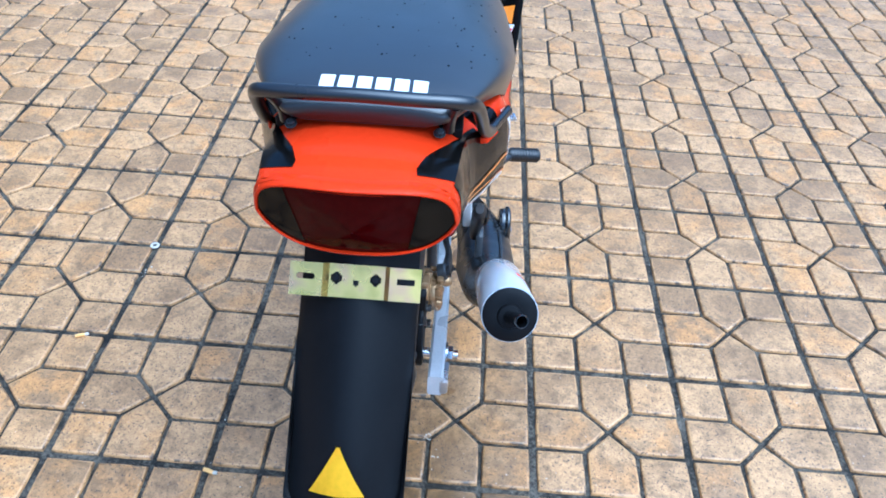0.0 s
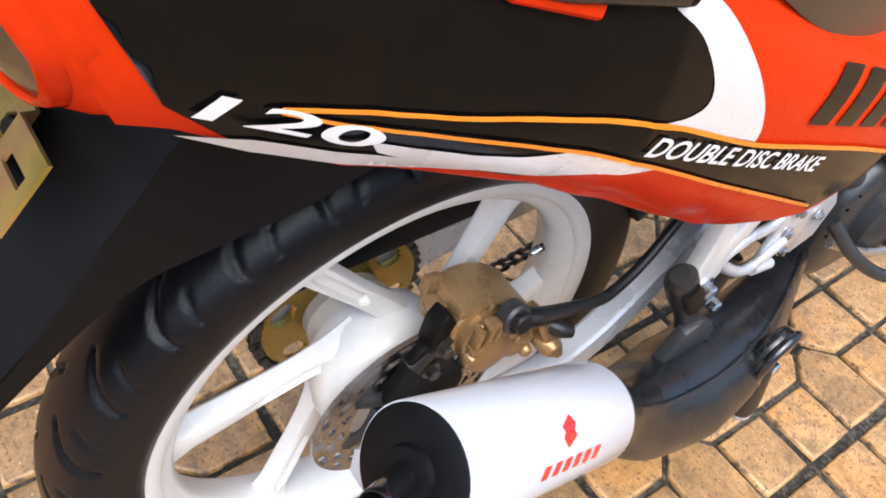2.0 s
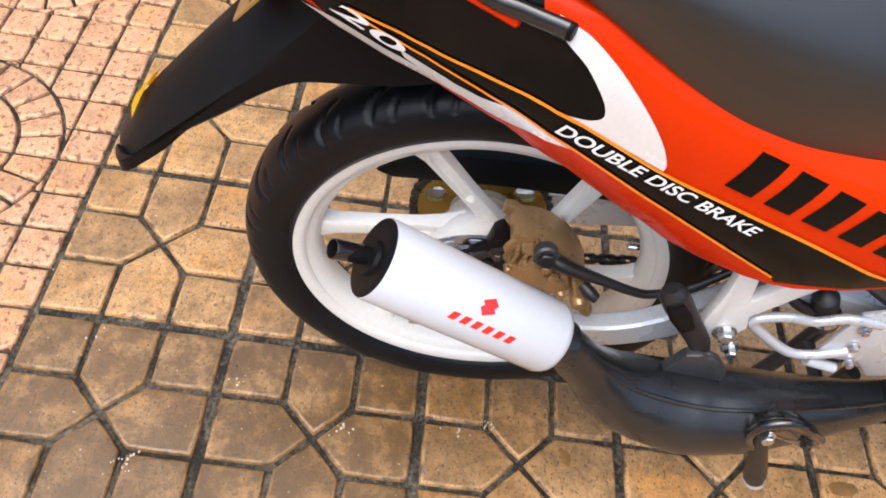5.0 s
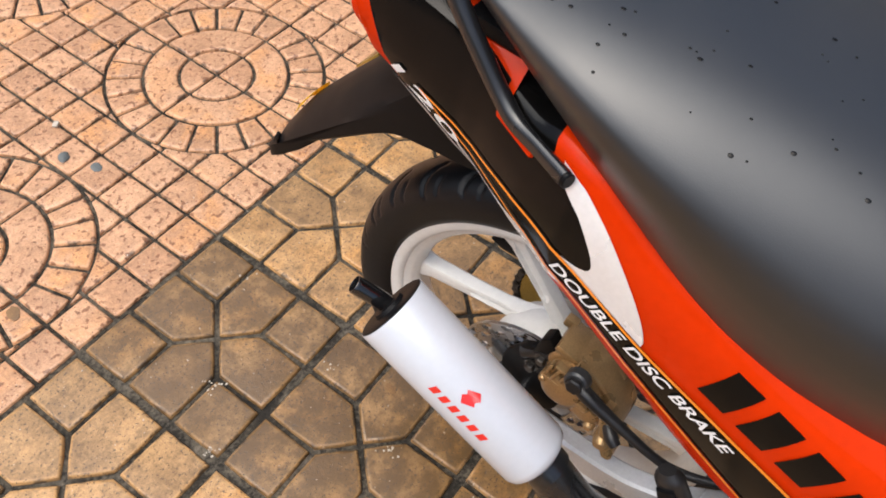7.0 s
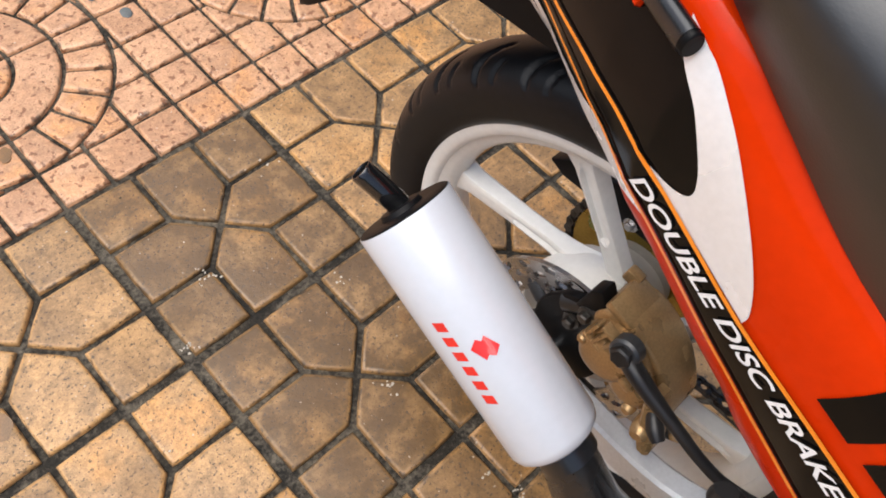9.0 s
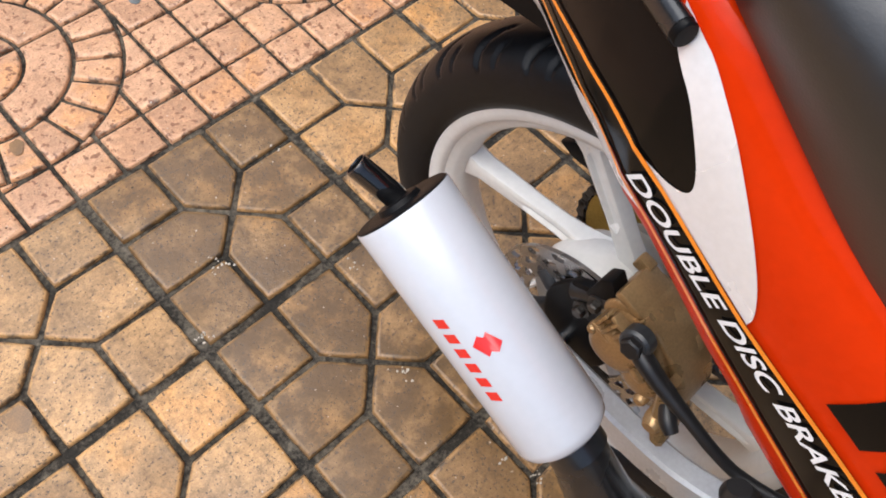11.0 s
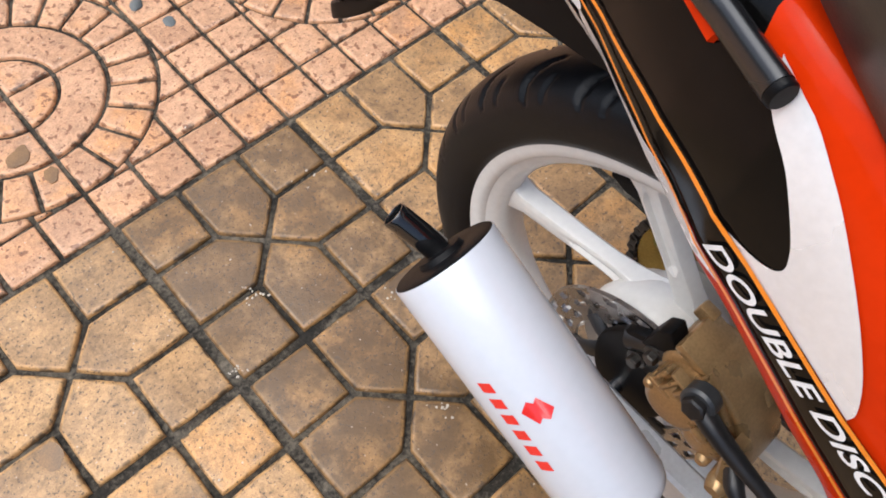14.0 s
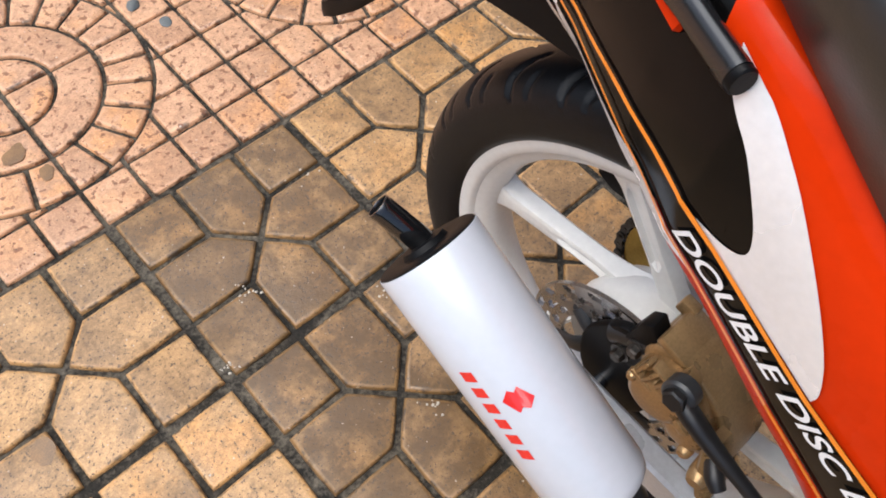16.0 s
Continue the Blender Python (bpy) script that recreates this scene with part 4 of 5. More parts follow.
lettering("DOUBLE DISC BRAKE", (-0.0183, 0.6336), (0.1444, 0.5696), 0.0108, 0.0022, WHITE_FILM, "lettering", side)
lettering("120", (-0.1947, 0.6784), (-0.1301, 0.6448), 0.0105, 0.0022, WHITE_FILM, "numeral", side, 0.5)


def mark_row(start, end, height, count, lift, mat, name, slant=0.1):
    """A row of plain slanted blocks in place of a maker's mark."""
    a, b = Vector(start), Vector(end)
    along = (b - a) / count
    up = Vector((-along.y, along.x)).normalized() * height
    lean = along.normalized() * height * slant
    for k in range(count):
        p = a + along * (k + 0.06)
        q = a + along * (k + 0.74)
        decal([tuple(p), tuple(q), tuple(q + up + lean), tuple(p + up + lean)], lift, mat, name)


mark_row((0.104, 0.6160), (0.300, 0.551), 0.034, 6, 0.0012, BLACK_GLOSS, "maker_mark")


# tail cowl, rear light and its surround
def tail_loop(t, grow=0.0):
    """The rear light's outline, once round; grow: metres outward."""
    a = 2 * math.pi * t
    c, s = math.cos(a), math.sin(a)
    e = 0.55
    x = 0.0955 * math.copysign(abs(c) ** e, c)
    z = 0.706 + (0.052 if s > 0 else 0.042) * math.copysign(abs(s) ** (0.62 if s > 0 else 0.8), s)
    x *= 1.0 - 0.16 * max(0, (0.706 - z) / 0.042) - 0.06 * max(0, (z - 0.706) / 0.052)
    n = Vector((x / 0.097, (z - 0.706) / 0.048)).normalized()
    x, z = x + grow * n.x, z + grow * n.y
    bow = 0.020 * (1 - (x / 0.1) ** 2)
    return Vector((x, -0.214 - (z - 0.65) * 0.28 - bow, z))


def cowl_point(u, s, lift=0.0):
    """The tail cowl's upper face: u from -1 to 1 across, s from the light forward."""
    y0 = -0.243 + 0.155 * s
    w = half_width(y0) * 0.93
    y = y0 - (1 - s) ** 2 * 0.020 * (1 - u * u)
    z = lerp(y0, TK, TV) + lerp(y0, [-0.243, -0.20, -0.144, -0.088], [0.0125, 0.0175, 0.0275, 0.0420]) * (1 - abs(u) ** 2.7) - (0.004 * (1 - s / 0.1) ** 2 if s < 0.1 else 0)
    return Vector((u * w, y, z + lift))


cowl = bmesh.new()
loft(cowl, [[cowl_point(-1 + k / 16, i / 18) for k in range(33)] for i in range(19)], False)
cowl = part("tail_cowl", cowl, ORANGE, bike, "glossy orange-red tail cowl")
for sign in (1, -1):
    bm = bmesh.new()
    loft(bm, [[cowl_point(sign * (lerp(i / 16, [0, 0.04, 0.18, 0.41, 0.64, 1], [0.63, 0.60, 0.67, 0.84, 0.945, 0.965]) * (1 - k / 8) + 1.012 * k / 8), 0.13 + 0.83 * i / 16, 0.0009) for k in range(9)] for i in range(17)], False)
    part("black_graphic", bm, BLACK_GLOSS, cowl)
surround = bmesh.new()
N = 120
loft(surround, [[tail_loop(k / N, g) + Vector((0, d, 0)) for k in range(N)] for g, d in ((-0.0022, 0.012), (-0.0024, -0.0008), (-0.0014, -0.0024), (0.0002, -0.0020), (0.0014, 0.0), (0.0022, 0.007), (0.0010, 0.016))] , True, False)
surround = part("light_surround", surround, ORANGE, cowl)
for sign in (1, -1):
    bm = bmesh.new()
    rows = [[], [], []]
    for k in range(31):
        t = (-0.20 + 0.37 * k / 30) if sign > 0 else (0.5 - (-0.20 + 0.37 * k / 30))
        q = tail_loop(t, 0.0024) + Vector((0, 0.004, 0))
        z = min(0.743, max(0.681, q.z))
        e = Vector((sign * (side_x(rear_y(z), z) + 0.0006), rear_y(z) + 0.003, z))
        rows[0].append(q)
        rows[1].append(q.lerp(e, 0.5) + Vector((0.0010 * sign, -0.0006, 0)))
        rows[2].append(e)
    loft(bm, rows, False)
    part("tail_corner", bm, ORANGE, cowl)
lens_bm = bmesh.new()
rings = []
for i in range(13):
    s = 1 - i / 12 * 0.985
    ring = []
    for k in range(N):
        q = tail_loop(k / N, -0.0026)
        c = Vector((0.0, -0.2555, 0.706))
        p = c + (q - c) * s
        p.y = q.y * s + c.y * (1 - s) - 0.004 * (1 - s * s) + 0.001
        ring.append(p)
    rings.append(ring)
loft(lens_bm, rings, True, False)
light = part("rear_light", lens_bm, RED_LENS, bike, "dark red rear light with smoked turn signal ends")
for sign in (1, -1):
    sm = bmesh.new()
    loft(sm, [[p + Vector((0, -0.0009, 0)) for p in ring] for ring in rings], True, False)
    bmesh.ops.bisect_plane(sm, geom=sm.verts[:] + sm.edges[:] + sm.faces[:], plane_co=(0.055 * sign, 0, 0.706), plane_no=(-sign, 0, 0.16), clear_outer=True)
    part("turn_signal_lens", sm, SMOKE_LENS, light, "smoked turn signal lens")
back = bmesh.new()
loft(back, [[tail_loop(k / N, -0.004) + Vector((0, 0.014, 0)) for k in range(N)], [tail_loop(k / N, -0.004) * 0.999 + Vector((0, 0.05, 0)) for k in range(N)]])
part("light_housing", back, material("red_reflector_bowl", (0.10, 0.004, 0.005), 0.3, metal=0.3), light)
under = bmesh.new()
loft(under, [[Vector((x * (side_x(y, lerp(y, BK, BV)) - 0.022) + 0.002, y, lerp(y, BK, BV) + 0.006)) for x in (-1, -0.5, 0, 0.5, 1)] for y in (-0.215, -0.17, -0.12, -0.05, 0.03, 0.12, 0.2, 0.33)], False)
part("inner_fender", under, PLASTIC, bike, "black plastic inner fender")

# seat
SY = [-0.170, -0.167, -0.155, -0.13, -0.09, -0.04, 0.02, 0.08, 0.14, 0.20, 0.26, 0.31, 0.34, 0.352]
STOP = [0.781, 0.788, 0.793, 0.7965, 0.798, 0.798, 0.795, 0.790, 0.783, 0.774, 0.765, 0.754, 0.739, 0.715]
SW = [0.070, 0.080, 0.092, 0.106, 0.122, 0.138, 0.148, 0.152, 0.152, 0.148, 0.142, 0.132, 0.118, 0.100]


def seat_ring(i):
    y, top, w = SY[i], STOP[i], SW[i]
    low = lerp(y, [-0.155, -0.13, -0.075, -0.02, 0.05, 0.10, 0.165, 0.21, 0.34], [0.772, 0.769, 0.752, 0.730, 0.688, 0.662, 0.643, 0.643, 0.648])
    low = min(low, top - 0.010)
    ring = []
    for k in range(29):
        a = math.pi * k / 28
        c, s = math.cos(a), math.sin(a)
        x = 1.075 * w * math.copysign(abs(c) ** 0.58, c) * (1 - 0.13 * max(0, 1 - s / 0.45) ** 1.5)
        z = low + (top - low) * s ** 0.72
        lean = 1 - 0.10 * ((z - low) / (top - low)) ** 1.5
        ring.append(Vector((x * lean, y, z)))
    ring.append(Vector((-w * 0.84, y, low - 0.002)))
    ring.append(Vector((w * 0.84, y, low - 0.002)))
    return ring


rs = [seat_ring(i) for i in range(len(SY))]
cols = [spline([r[k] for r in rs], 4) for k in range(31)]
seat_bm = bmesh.new()
loft(seat_bm, [[c[i] for c in cols] for i in range(len(cols[0]))])
seat = part("seat", seat_bm, VINYL, bike, "black vinyl dual seat with water spots", sharp=50)


def seat_top(x, y):
    """The seat's surface height at a place."""
    k = min(i for i in range(1, len(cols[0])) if cols[7][i].y >= y or i == len(cols[0]) - 1)
    heights = []
    for m in (k - 1, k):
        ring = sorted(((c[m].x, c[m].z) for c in cols[:29]))
        heights.append(lerp(x, [q[0] for q in ring], [q[1] for q in ring]))
    return lerp(y, [cols[7][k - 1].y, cols[7][k].y], heights)


for k in range(6):
    x0 = -0.046 + 0.0180 * k
    bm = bmesh.new()
    grid = [[Vector((x0 + u * 0.0140, -0.150 + w * 0.020, 0)) for u in (0, 0.33, 0.66, 1)] for w in (0, 0.25, 0.5, 0.75, 1)]
    for row in grid:
        for q in row:
            q.z = seat_top(q.x, q.y) + 0.0008
    loft(bm, grid, False)
    part("maker_mark", bm, WHITE_FILM, seat, "white printed block")
rnd = random.Random(4)
for k in range(110):
    x, y, r = rnd.uniform(-0.10, 0.125), rnd.uniform(-0.12, 0.30), rnd.uniform(0.0004, 0.0013)
    bm = bmesh.new()
    n = 8
    rim = [bm.verts.new((x + r * math.cos(2 * math.pi * i / n), y + 1.5 * r * math.sin(2 * math.pi * i / n), seat_top(x + r * math.cos(2 * math.pi * i / n), y) + 0.0004)) for i in range(n)]
    tip = bm.verts.new((x, y, seat_top(x, y) + 0.0011))
    for i in range(n):
        bm.faces.new((rim[i], rim[(i + 1) % n], tip))
    part("water_spot", bm, BLACK_GLOSS, seat)
part("seat_base", slab([(-0.14, 0.752), (-0.02, 0.738), (-0.02, 0.715), (-0.09, 0.735), (-0.14, 0.740)], -0.094, 0.094, 0.002), PLASTIC, seat)

# grab rail
def bar_between(a, b, wide, high, sign):
    """A short rounded bar from a to b along the body's side."""
    a, b = (Vector((0.003 + (q[0] - 0.003) * sign, q[1], q[2])) for q in (a, b))
    way = (b - a).normalized()
    out = Vector((sign, 0, 0.15)).normalized()
    up = out.cross(way).normalized()
    sec = [(-0.5, -0.3), (-0.35, -0.5), (0.35, -0.5), (0.5, -0.3), (0.5, 0.3), (0.35, 0.5), (-0.35, 0.5), (-0.5, 0.3)]
    bm = bmesh.new()
    loft(bm, [[a + (b - a) * s + out * wide * u * g + up * high * v * g for u, v in sec] for s, g in ((0, 0.7), (0.05, 1), (0.95, 1), (1, 0.7))])
    return bm


RAIL = [(0.1422, -0.0278, 0.7115), (0.1320, -0.0530, 0.7120), (0.1225, -0.0770, 0.7140), (0.1165, -0.0980, 0.7270), (0.1120, -0.1280, 0.7570), (0.1060, -0.1560, 0.7870), (0.0930, -0.1760, 0.8015), (0.0500, -0.1860, 0.8070), (0.0, -0.1890, 0.8095)]
RAIL = RAIL + [(-x, y, z) for x, y, z in RAIL[-2::-1]]
tube = sweep(RAIL, 0.0068, 18, 6)
for v in tube.verts:
    # the forward ends are pressed flatter
    flat = 0.30 * lerp(v.co.y, [-0.085, -0.060], [0, 1])
    mid = math.copysign(lerp(v.co.y, [-0.0770, -0.0530, -0.0245], [0.1225, 0.1320, 0.1435]), v.co.x)
    v.co.x = mid + (v.co.x - mid) * (1 - flat)
rail = part("grab_rail", tube, CHROME_TUBE, bike, "gloss black tubular grab rail")
for sign in (1, -1):
    plug = turned([(-0.001, 0.0040), (-0.001, 0.0064), (0.0014, 0.0064), (0.0022, 0.0056), (0.0023, 0.0)], Vector((0.1426 * sign, -0.0268, 0.7115)), Vector((0.37 * sign, 0.93, -0.02)).normalized(), 20)
    for v in plug.verts:
        v.co.x = 0.1426 * sign + (v.co.x - 0.1426 * sign) * 0.72
    part("rail_plug", plug, PLASTIC, rail, "black plastic tube plug")
    mount = part("rail_mount", bar_between((0.1150, -0.0930, 0.7110), (0.1265, -0.0560, 0.7020), 0.012, 0.008, sign), ORANGE, rail, "orange painted rail mount")
    part("mount_slot", bar_between((0.1180, -0.0840, 0.7090), (0.1240, -0.0640, 0.7040), 0.011, 0.0086, sign), PLASTIC, mount, "dark slot")
for sign in (1, -1):
    part("rail_stay", sweep([(0.086 * sign, -0.1765, 0.7990), (0.084 * sign, -0.1640, 0.7860), (0.081 * sign, -0.1540, 0.7700), (0.080 * sign, -0.1500, 0.7560)], 0.006, 10, 4), CHROME_TUBE, rail)
    bolt("stay_bolt", (0.072 * sign, -0.1640, 0.7600), (0, -0.4, 0.9), 0.004, 0.005, rail, ENGINE)

# rear fender
FT = spline([(0, -0.130, 0.684), (0, -0.196, 0.653), (0, -0.221, 0.627), (0, -0.275, 0.566), (0, -0.335, 0.495), (0, -0.377, 0.440), (0, -0.394, 0.419)], 6)
FB = spline([(0, -0.080, 0.592), (0, -0.130, 0.577), (0, -0.178, 0.571), (0, -0.222, 0.560), (0, -0.285, 0.512), (0, -0.352, 0.458), (0, -0.389, 0.430)], 6)


def crown(q):
    """Height of the fender's rounded back above its edge line; q from -1 to 1 across."""
    return 0.0105 - 0.0340 * abs(q) ** 1.6


fender_bm = bmesh.new()
rings = []
for i, (a, b) in enumerate(zip(FT, FB)):
    s = i / (len(FT) - 1)
    h = 0.0620 - 0.030 * max(0, (s - 0.84) / 0.16) ** 2.2
    cx = -0.002
    out = Vector((0, -0.75, 0.66)) * min(1.0, 0.12 + (a - b).length / 0.055)
    outer = [(cx + h, b), (cx + h, b.lerp(a, 0.45)), (cx + h, b.lerp(a, 0.70) - out * 0.010), (cx + h - 0.0015, a - out * 0.0215), (cx + h - 0.009, a - out * 0.0160)]
    outer += [(cx + h * q, a + out * crown(q)) for q in (0.72, 0.5, 0.25, 0, -0.25, -0.5, -0.72)]
    outer += [(2 * cx - x, p) for x, p in outer[4::-1]]
    inner = [(cx + (x - cx) * 0.95, p.lerp(b, 0.06) + Vector((0, 0.0025, -0.0015))) for x, p in outer[::-1]]
    rings.append([Vector((x, p.y, p.z)) for x, p in outer + inner])
loft(fender_bm, rings)
fender = part("rear_fender", fender_bm, PLASTIC, bike, "long black plastic rear fender", sharp=35)


def on_fender(x, s, lift):
    i = s * (len(FT) - 1)
    a = FT[int(i)].lerp(FT[min(int(i) + 1, len(FT) - 1)], i - int(i))
    way = (FT[min(int(i) + 1, len(FT) - 1)] - FT[max(int(i) - 1, 0)]).normalized()
    out = Vector((0, way.z, -way.y)).normalized()
    if out.y > 0:
        out = -out
    q = abs(x + 0.002) / 0.0635
    return Vector((x, a.y, a.z)) + out * (lift + crown(q))


tri_bm = bmesh.new()
rows = []
for i in range(9):
    s = i / 8
    half = 0.0015 + 0.0275 * s
    rows.append([on_fender(-0.008 + half * u, 0.672 + 0.112 * s, 0.0032) for u in (-1, -0.5, 0, 0.5, 1)])
loft(tri_bm, rows, False)
got = bmesh.ops.solidify(tri_bm, geom=tri_bm.faces[:], thickness=-0.0025)
part("triangle_reflector", tri_bm, YELLOW, fender, "yellow triangular reflector", sharp=30)


# number plate bracket: three stepped tabs of plated steel
def bracket_place(u, s, lift):
    q = on_fender(-0.002, s, lift - 0.002)
    return Vector((-0.002 + u * 0.0655, q.y, q.z))


def bracket_piece(u0, u1, s0, s1, lift0, lift1, slots):
    """A plate tab from u0 to u1 across; slots: (u, s, half width, half height) holes."""
    bm = bmesh.new()
    nu, ns = 30, 22
    keep = {}
    for i in range(nu):
        for k in range(ns):
            u, s = u0 + (u1 - u0) * (i + 0.5) / nu, s0 + (s1 - s0) * (k + 0.5) / ns
            keep[i, k] = not any((abs((u - a) / w) ** 4 + abs((s - b) / h) ** 4 < 1) if long else ((u - a) / w) ** 2 + ((s - b) / h) ** 2 < 1 for a, b, w, h, long in slots)
    vs = {}

    def at(i, k, back):
        key = i, k, back
        if key not in vs:
            f = i / nu
            vs[key] = bm.verts.new(bracket_place(u0 + (u1 - u0) * f, s0 + (s1 - s0) * k / ns, lift0 + (lift1 - lift0) * f - 0.0018 * back))
        return vs[key]

    for (i, k), full in keep.items():
        if full:
            bm.faces.new((at(i, k, 0), at(i + 1, k, 0), at(i + 1, k + 1, 0), at(i, k + 1, 0)))
            bm.faces.new((at(i, k, 1), at(i, k + 1, 1), at(i + 1, k + 1, 1), at(i + 1, k, 1)))
            for n, p, q in (((i - 1, k), (i, k), (i, k + 1)), ((i + 1, k), (i + 1, k), (i + 1, k + 1)), ((i, k - 1), (i, k), (i + 1, k)), ((i, k + 1), (i, k + 1), (i + 1, k + 1))):
                if not keep.get(n, False):
                    bm.faces.new((at(*p, 0), at(*q, 0), at(*q, 1), at(*p, 1)))
    return bm


S0, S1 = 0.312, 0.398
SM = (S0 + S1) / 2
bracket = part("plate_bracket", bracket_piece(-0.42, 0.44, S0, S1, 0.004, 0.004, [(-0.31, SM, 0.085, 0.015, False), (0.30, SM, 0.085, 0.015, False), (0.0, SM + 0.010, 0.045, 0.008, False)]), ZINC, bike, "yellow zinc-plated number plate bracket", sharp=30)
part("bracket_tab", bracket_piece(-1.0, -0.50, S0, S1, 0.012, 0.012, [(-0.76, SM, 0.14, 0.0085, True)]), ZINC, bracket, sharp=30)
part("bracket_tab", bracket_piece(0.52, 1.0, S0, S1, 0.012, 0.012, [(0.77, SM, 0.14, 0.0085, True)]), ZINC, bracket, sharp=30)
part("bracket_step", bracket_piece(-0.50, -0.42, S0, S1, 0.012, 0.004, []), ZINC, bracket, sharp=30)
part("bracket_step", bracket_piece(0.44, 0.52, S0, S1, 0.004, 0.012, []), ZINC, bracket, sharp=30)
for u in (-0.31, 0.30):
    bolt("plate_screw", bracket_place(u, SM, 0.0005), bracket_place(u, SM, 1) - bracket_place(u, SM, 0), 0.0042, 0.005, bracket, PLASTIC)

# frame, engine and leg shield ahead of the seat
engine = part("engine_case", slab(round_outline([(0.52, 0.20), (0.48, 0.28), (0.50, 0.36), (0.60, 0.40), (0.72, 0.36), (0.74, 0.26), (0.66, 0.19)], 4), -0.10, 0.105, 0.02, 3), ENGINE, bike, "black engine case")
part("cylinder", sweep([(0.0, 0.66, 0.36), (0.0, 0.76, 0.42)], 0.055, 24, 2), ENGINE, engine)
part("clutch_cover", turned([(0, 0.07), (0.02, 0.068), (0.03, 0.055), (0.034, 0.02)], (0.10, 0.60, 0.29), (1, 0, 0), 32), ENGINE, engine)
part("air_box", sweep([(0.090, 0.52, 0.43), (0.104, 0.57, 0.385), (0.110, 0.61, 0.335), (0.108, 0.64, 0.29)], [0.024, 0.040, 0.044, 0.030], 24, 6, wide=0.8), CHROME_TUBE, bike, "glossy black air box")
part("frame_spine", sweep([(0.0, 0.30, 0.60), (0.0, 0.45, 0.56), (0.0, 0.65, 0.58), (0.0, 0.85, 0.70), (0.0, 0.95, 0.82)], 0.035, 18, 6), ENGINE, bike, "black frame spine")
part("frame_cover", slab([(0.345, 0.535), (0.350, 0.562), (0.545, 0.480), (0.540, 0.454)], 0.095, 0.120, 0.005), WHITE_RIM, bike, "grey frame side cover")
shield = bmesh.new()
rings = []
for i in range(15):
    s = i / 14
    z = 0.235 + 0.62 * s
    y = 0.615 + 0.16 * s ** 1.1
    xr = 0.172 + 0.035 * s
    rings.append([Vector((0.035 + (xr - 0.035) * u, y + 0.05 * (1 - u) ** 2 + d, z)) for d, us in ((0, (0, 0.25, 0.5, 0.75, 0.93, 1)), (0.006, (1, 0.93, 0.75, 0.5, 0.25, 0))) for u in us])
loft(shield, rings)
shield = part("leg_shield", shield, BLACK_GLOSS, bike, "glossy black leg shield with orange stripes", sharp=35)


def on_shield(u, z, lift):
    s = (z - 0.235) / 0.62
    y, xr = 0.615 + 0.16 * max(0, s) ** 1.1, 0.172 + 0.035 * s
    return Vector((0.035 + (xr - 0.035) * u, y + 0.05 * (1 - u) ** 2 - lift, z))


def shield_film(corners, mat, name, lift=0.0012):
    """A film on the shield's rear face between four (u, z) corners."""
    bm = bmesh.new()
    a, b, c, d = [Vector(q) for q in corners]
    rows = []
    for i in range(9):
        s = i / 8
        lo, hi = a.lerp(b, s), d.lerp(c, s)
        rows.append([on_shield(*lo.lerp(hi, k / 4), lift) for k in range(5)])
    loft(bm, rows, False)
    part(name, bm, mat, shield)


shield_film([(0.05, 0.522), (1.0, 0.577), (1.0, 0.607), (0.05, 0.541)], ORANGE_FILM, "orange_stripe")
shield_film([(0.745, 0.514), (0.89, 0.504), (0.90, 0.540), (0.60, 0.529)], ORANGE_FILM, "orange_stripe")
shield_film([(0.83, 0.428), (0.86, 0.430), (0.90, 0.455), (0.87, 0.457)], ORANGE_FILM, "orange_stripe")
shield_film([(0.675, 0.424), (0.815, 0.432), (0.925, 0.504), (0.755, 0.503)], WHITE_FILM, "mark_outline")
shield_film([(0.70, 0.431), (0.80, 0.439), (0.905, 0.497), (0.775, 0.496)], RED, "red_mark", 0.0024)
for k in range(4):
    shield_film([(0.45 + 0.075 * k, 0.492 + 0.003 * k), (0.50 + 0.075 * k, 0.494 + 0.003 * k), (0.52 + 0.075 * k, 0.506 + 0.003 * k), (0.47 + 0.075 * k, 0.504 + 0.003 * k)], SILVER_FILM, "maker_mark")
part("tank_cover", sweep([(0.055, 0.40, 0.60), (0.070, 0.50, 0.575), (0.080, 0.58, 0.60), (0.085, 0.66, 0.70), (0.085, 0.72, 0.82)], [0.03, 0.036, 0.034, 0.032, 0.03], 16, 6, wide=0.5), SILVER_FILM, bike, "silver body spine cover")
cover = slab(round_outline([(0.088, 0.438), (0.093, 0.470), (0.106, 0.498), (0.118, 0.517), (0.131, 0.512), (0.139, 0.499), (0.124, 0.474), (0.106, 0.457)], 3), 0.600, 0.618, 0.003)
for v in cover.verts:
    v.co = (v.co.y, v.co.x, v.co.z)
part("orange_cover", cover, ORANGE_FILM, bike, "orange plastic cover")
part("choke_lever", sweep([(0.115, 0.40, 0.56), (0.120, 0.43, 0.575), (0.122, 0.45, 0.60)], [0.008, 0.007, 0.006], 10, 4), RUBBER_PART, bike, "black lever")
part("frame_tube", sweep([(0.05, 0.20, 0.56), (0.075, 0.30, 0.47), (0.085, 0.42, 0.40), (0.08, 0.52, 0.35)], 0.014, 14, 5), ENGINE, bike, "black frame tube")
part("rear_shock", sweep([(0.02, 0.20, 0.40), (0.03, 0.33, 0.48), (0.03, 0.40, 0.52)], [0.022, 0.024, 0.018], 16, 4), ENGINE, bike, "black rear shock absorber")

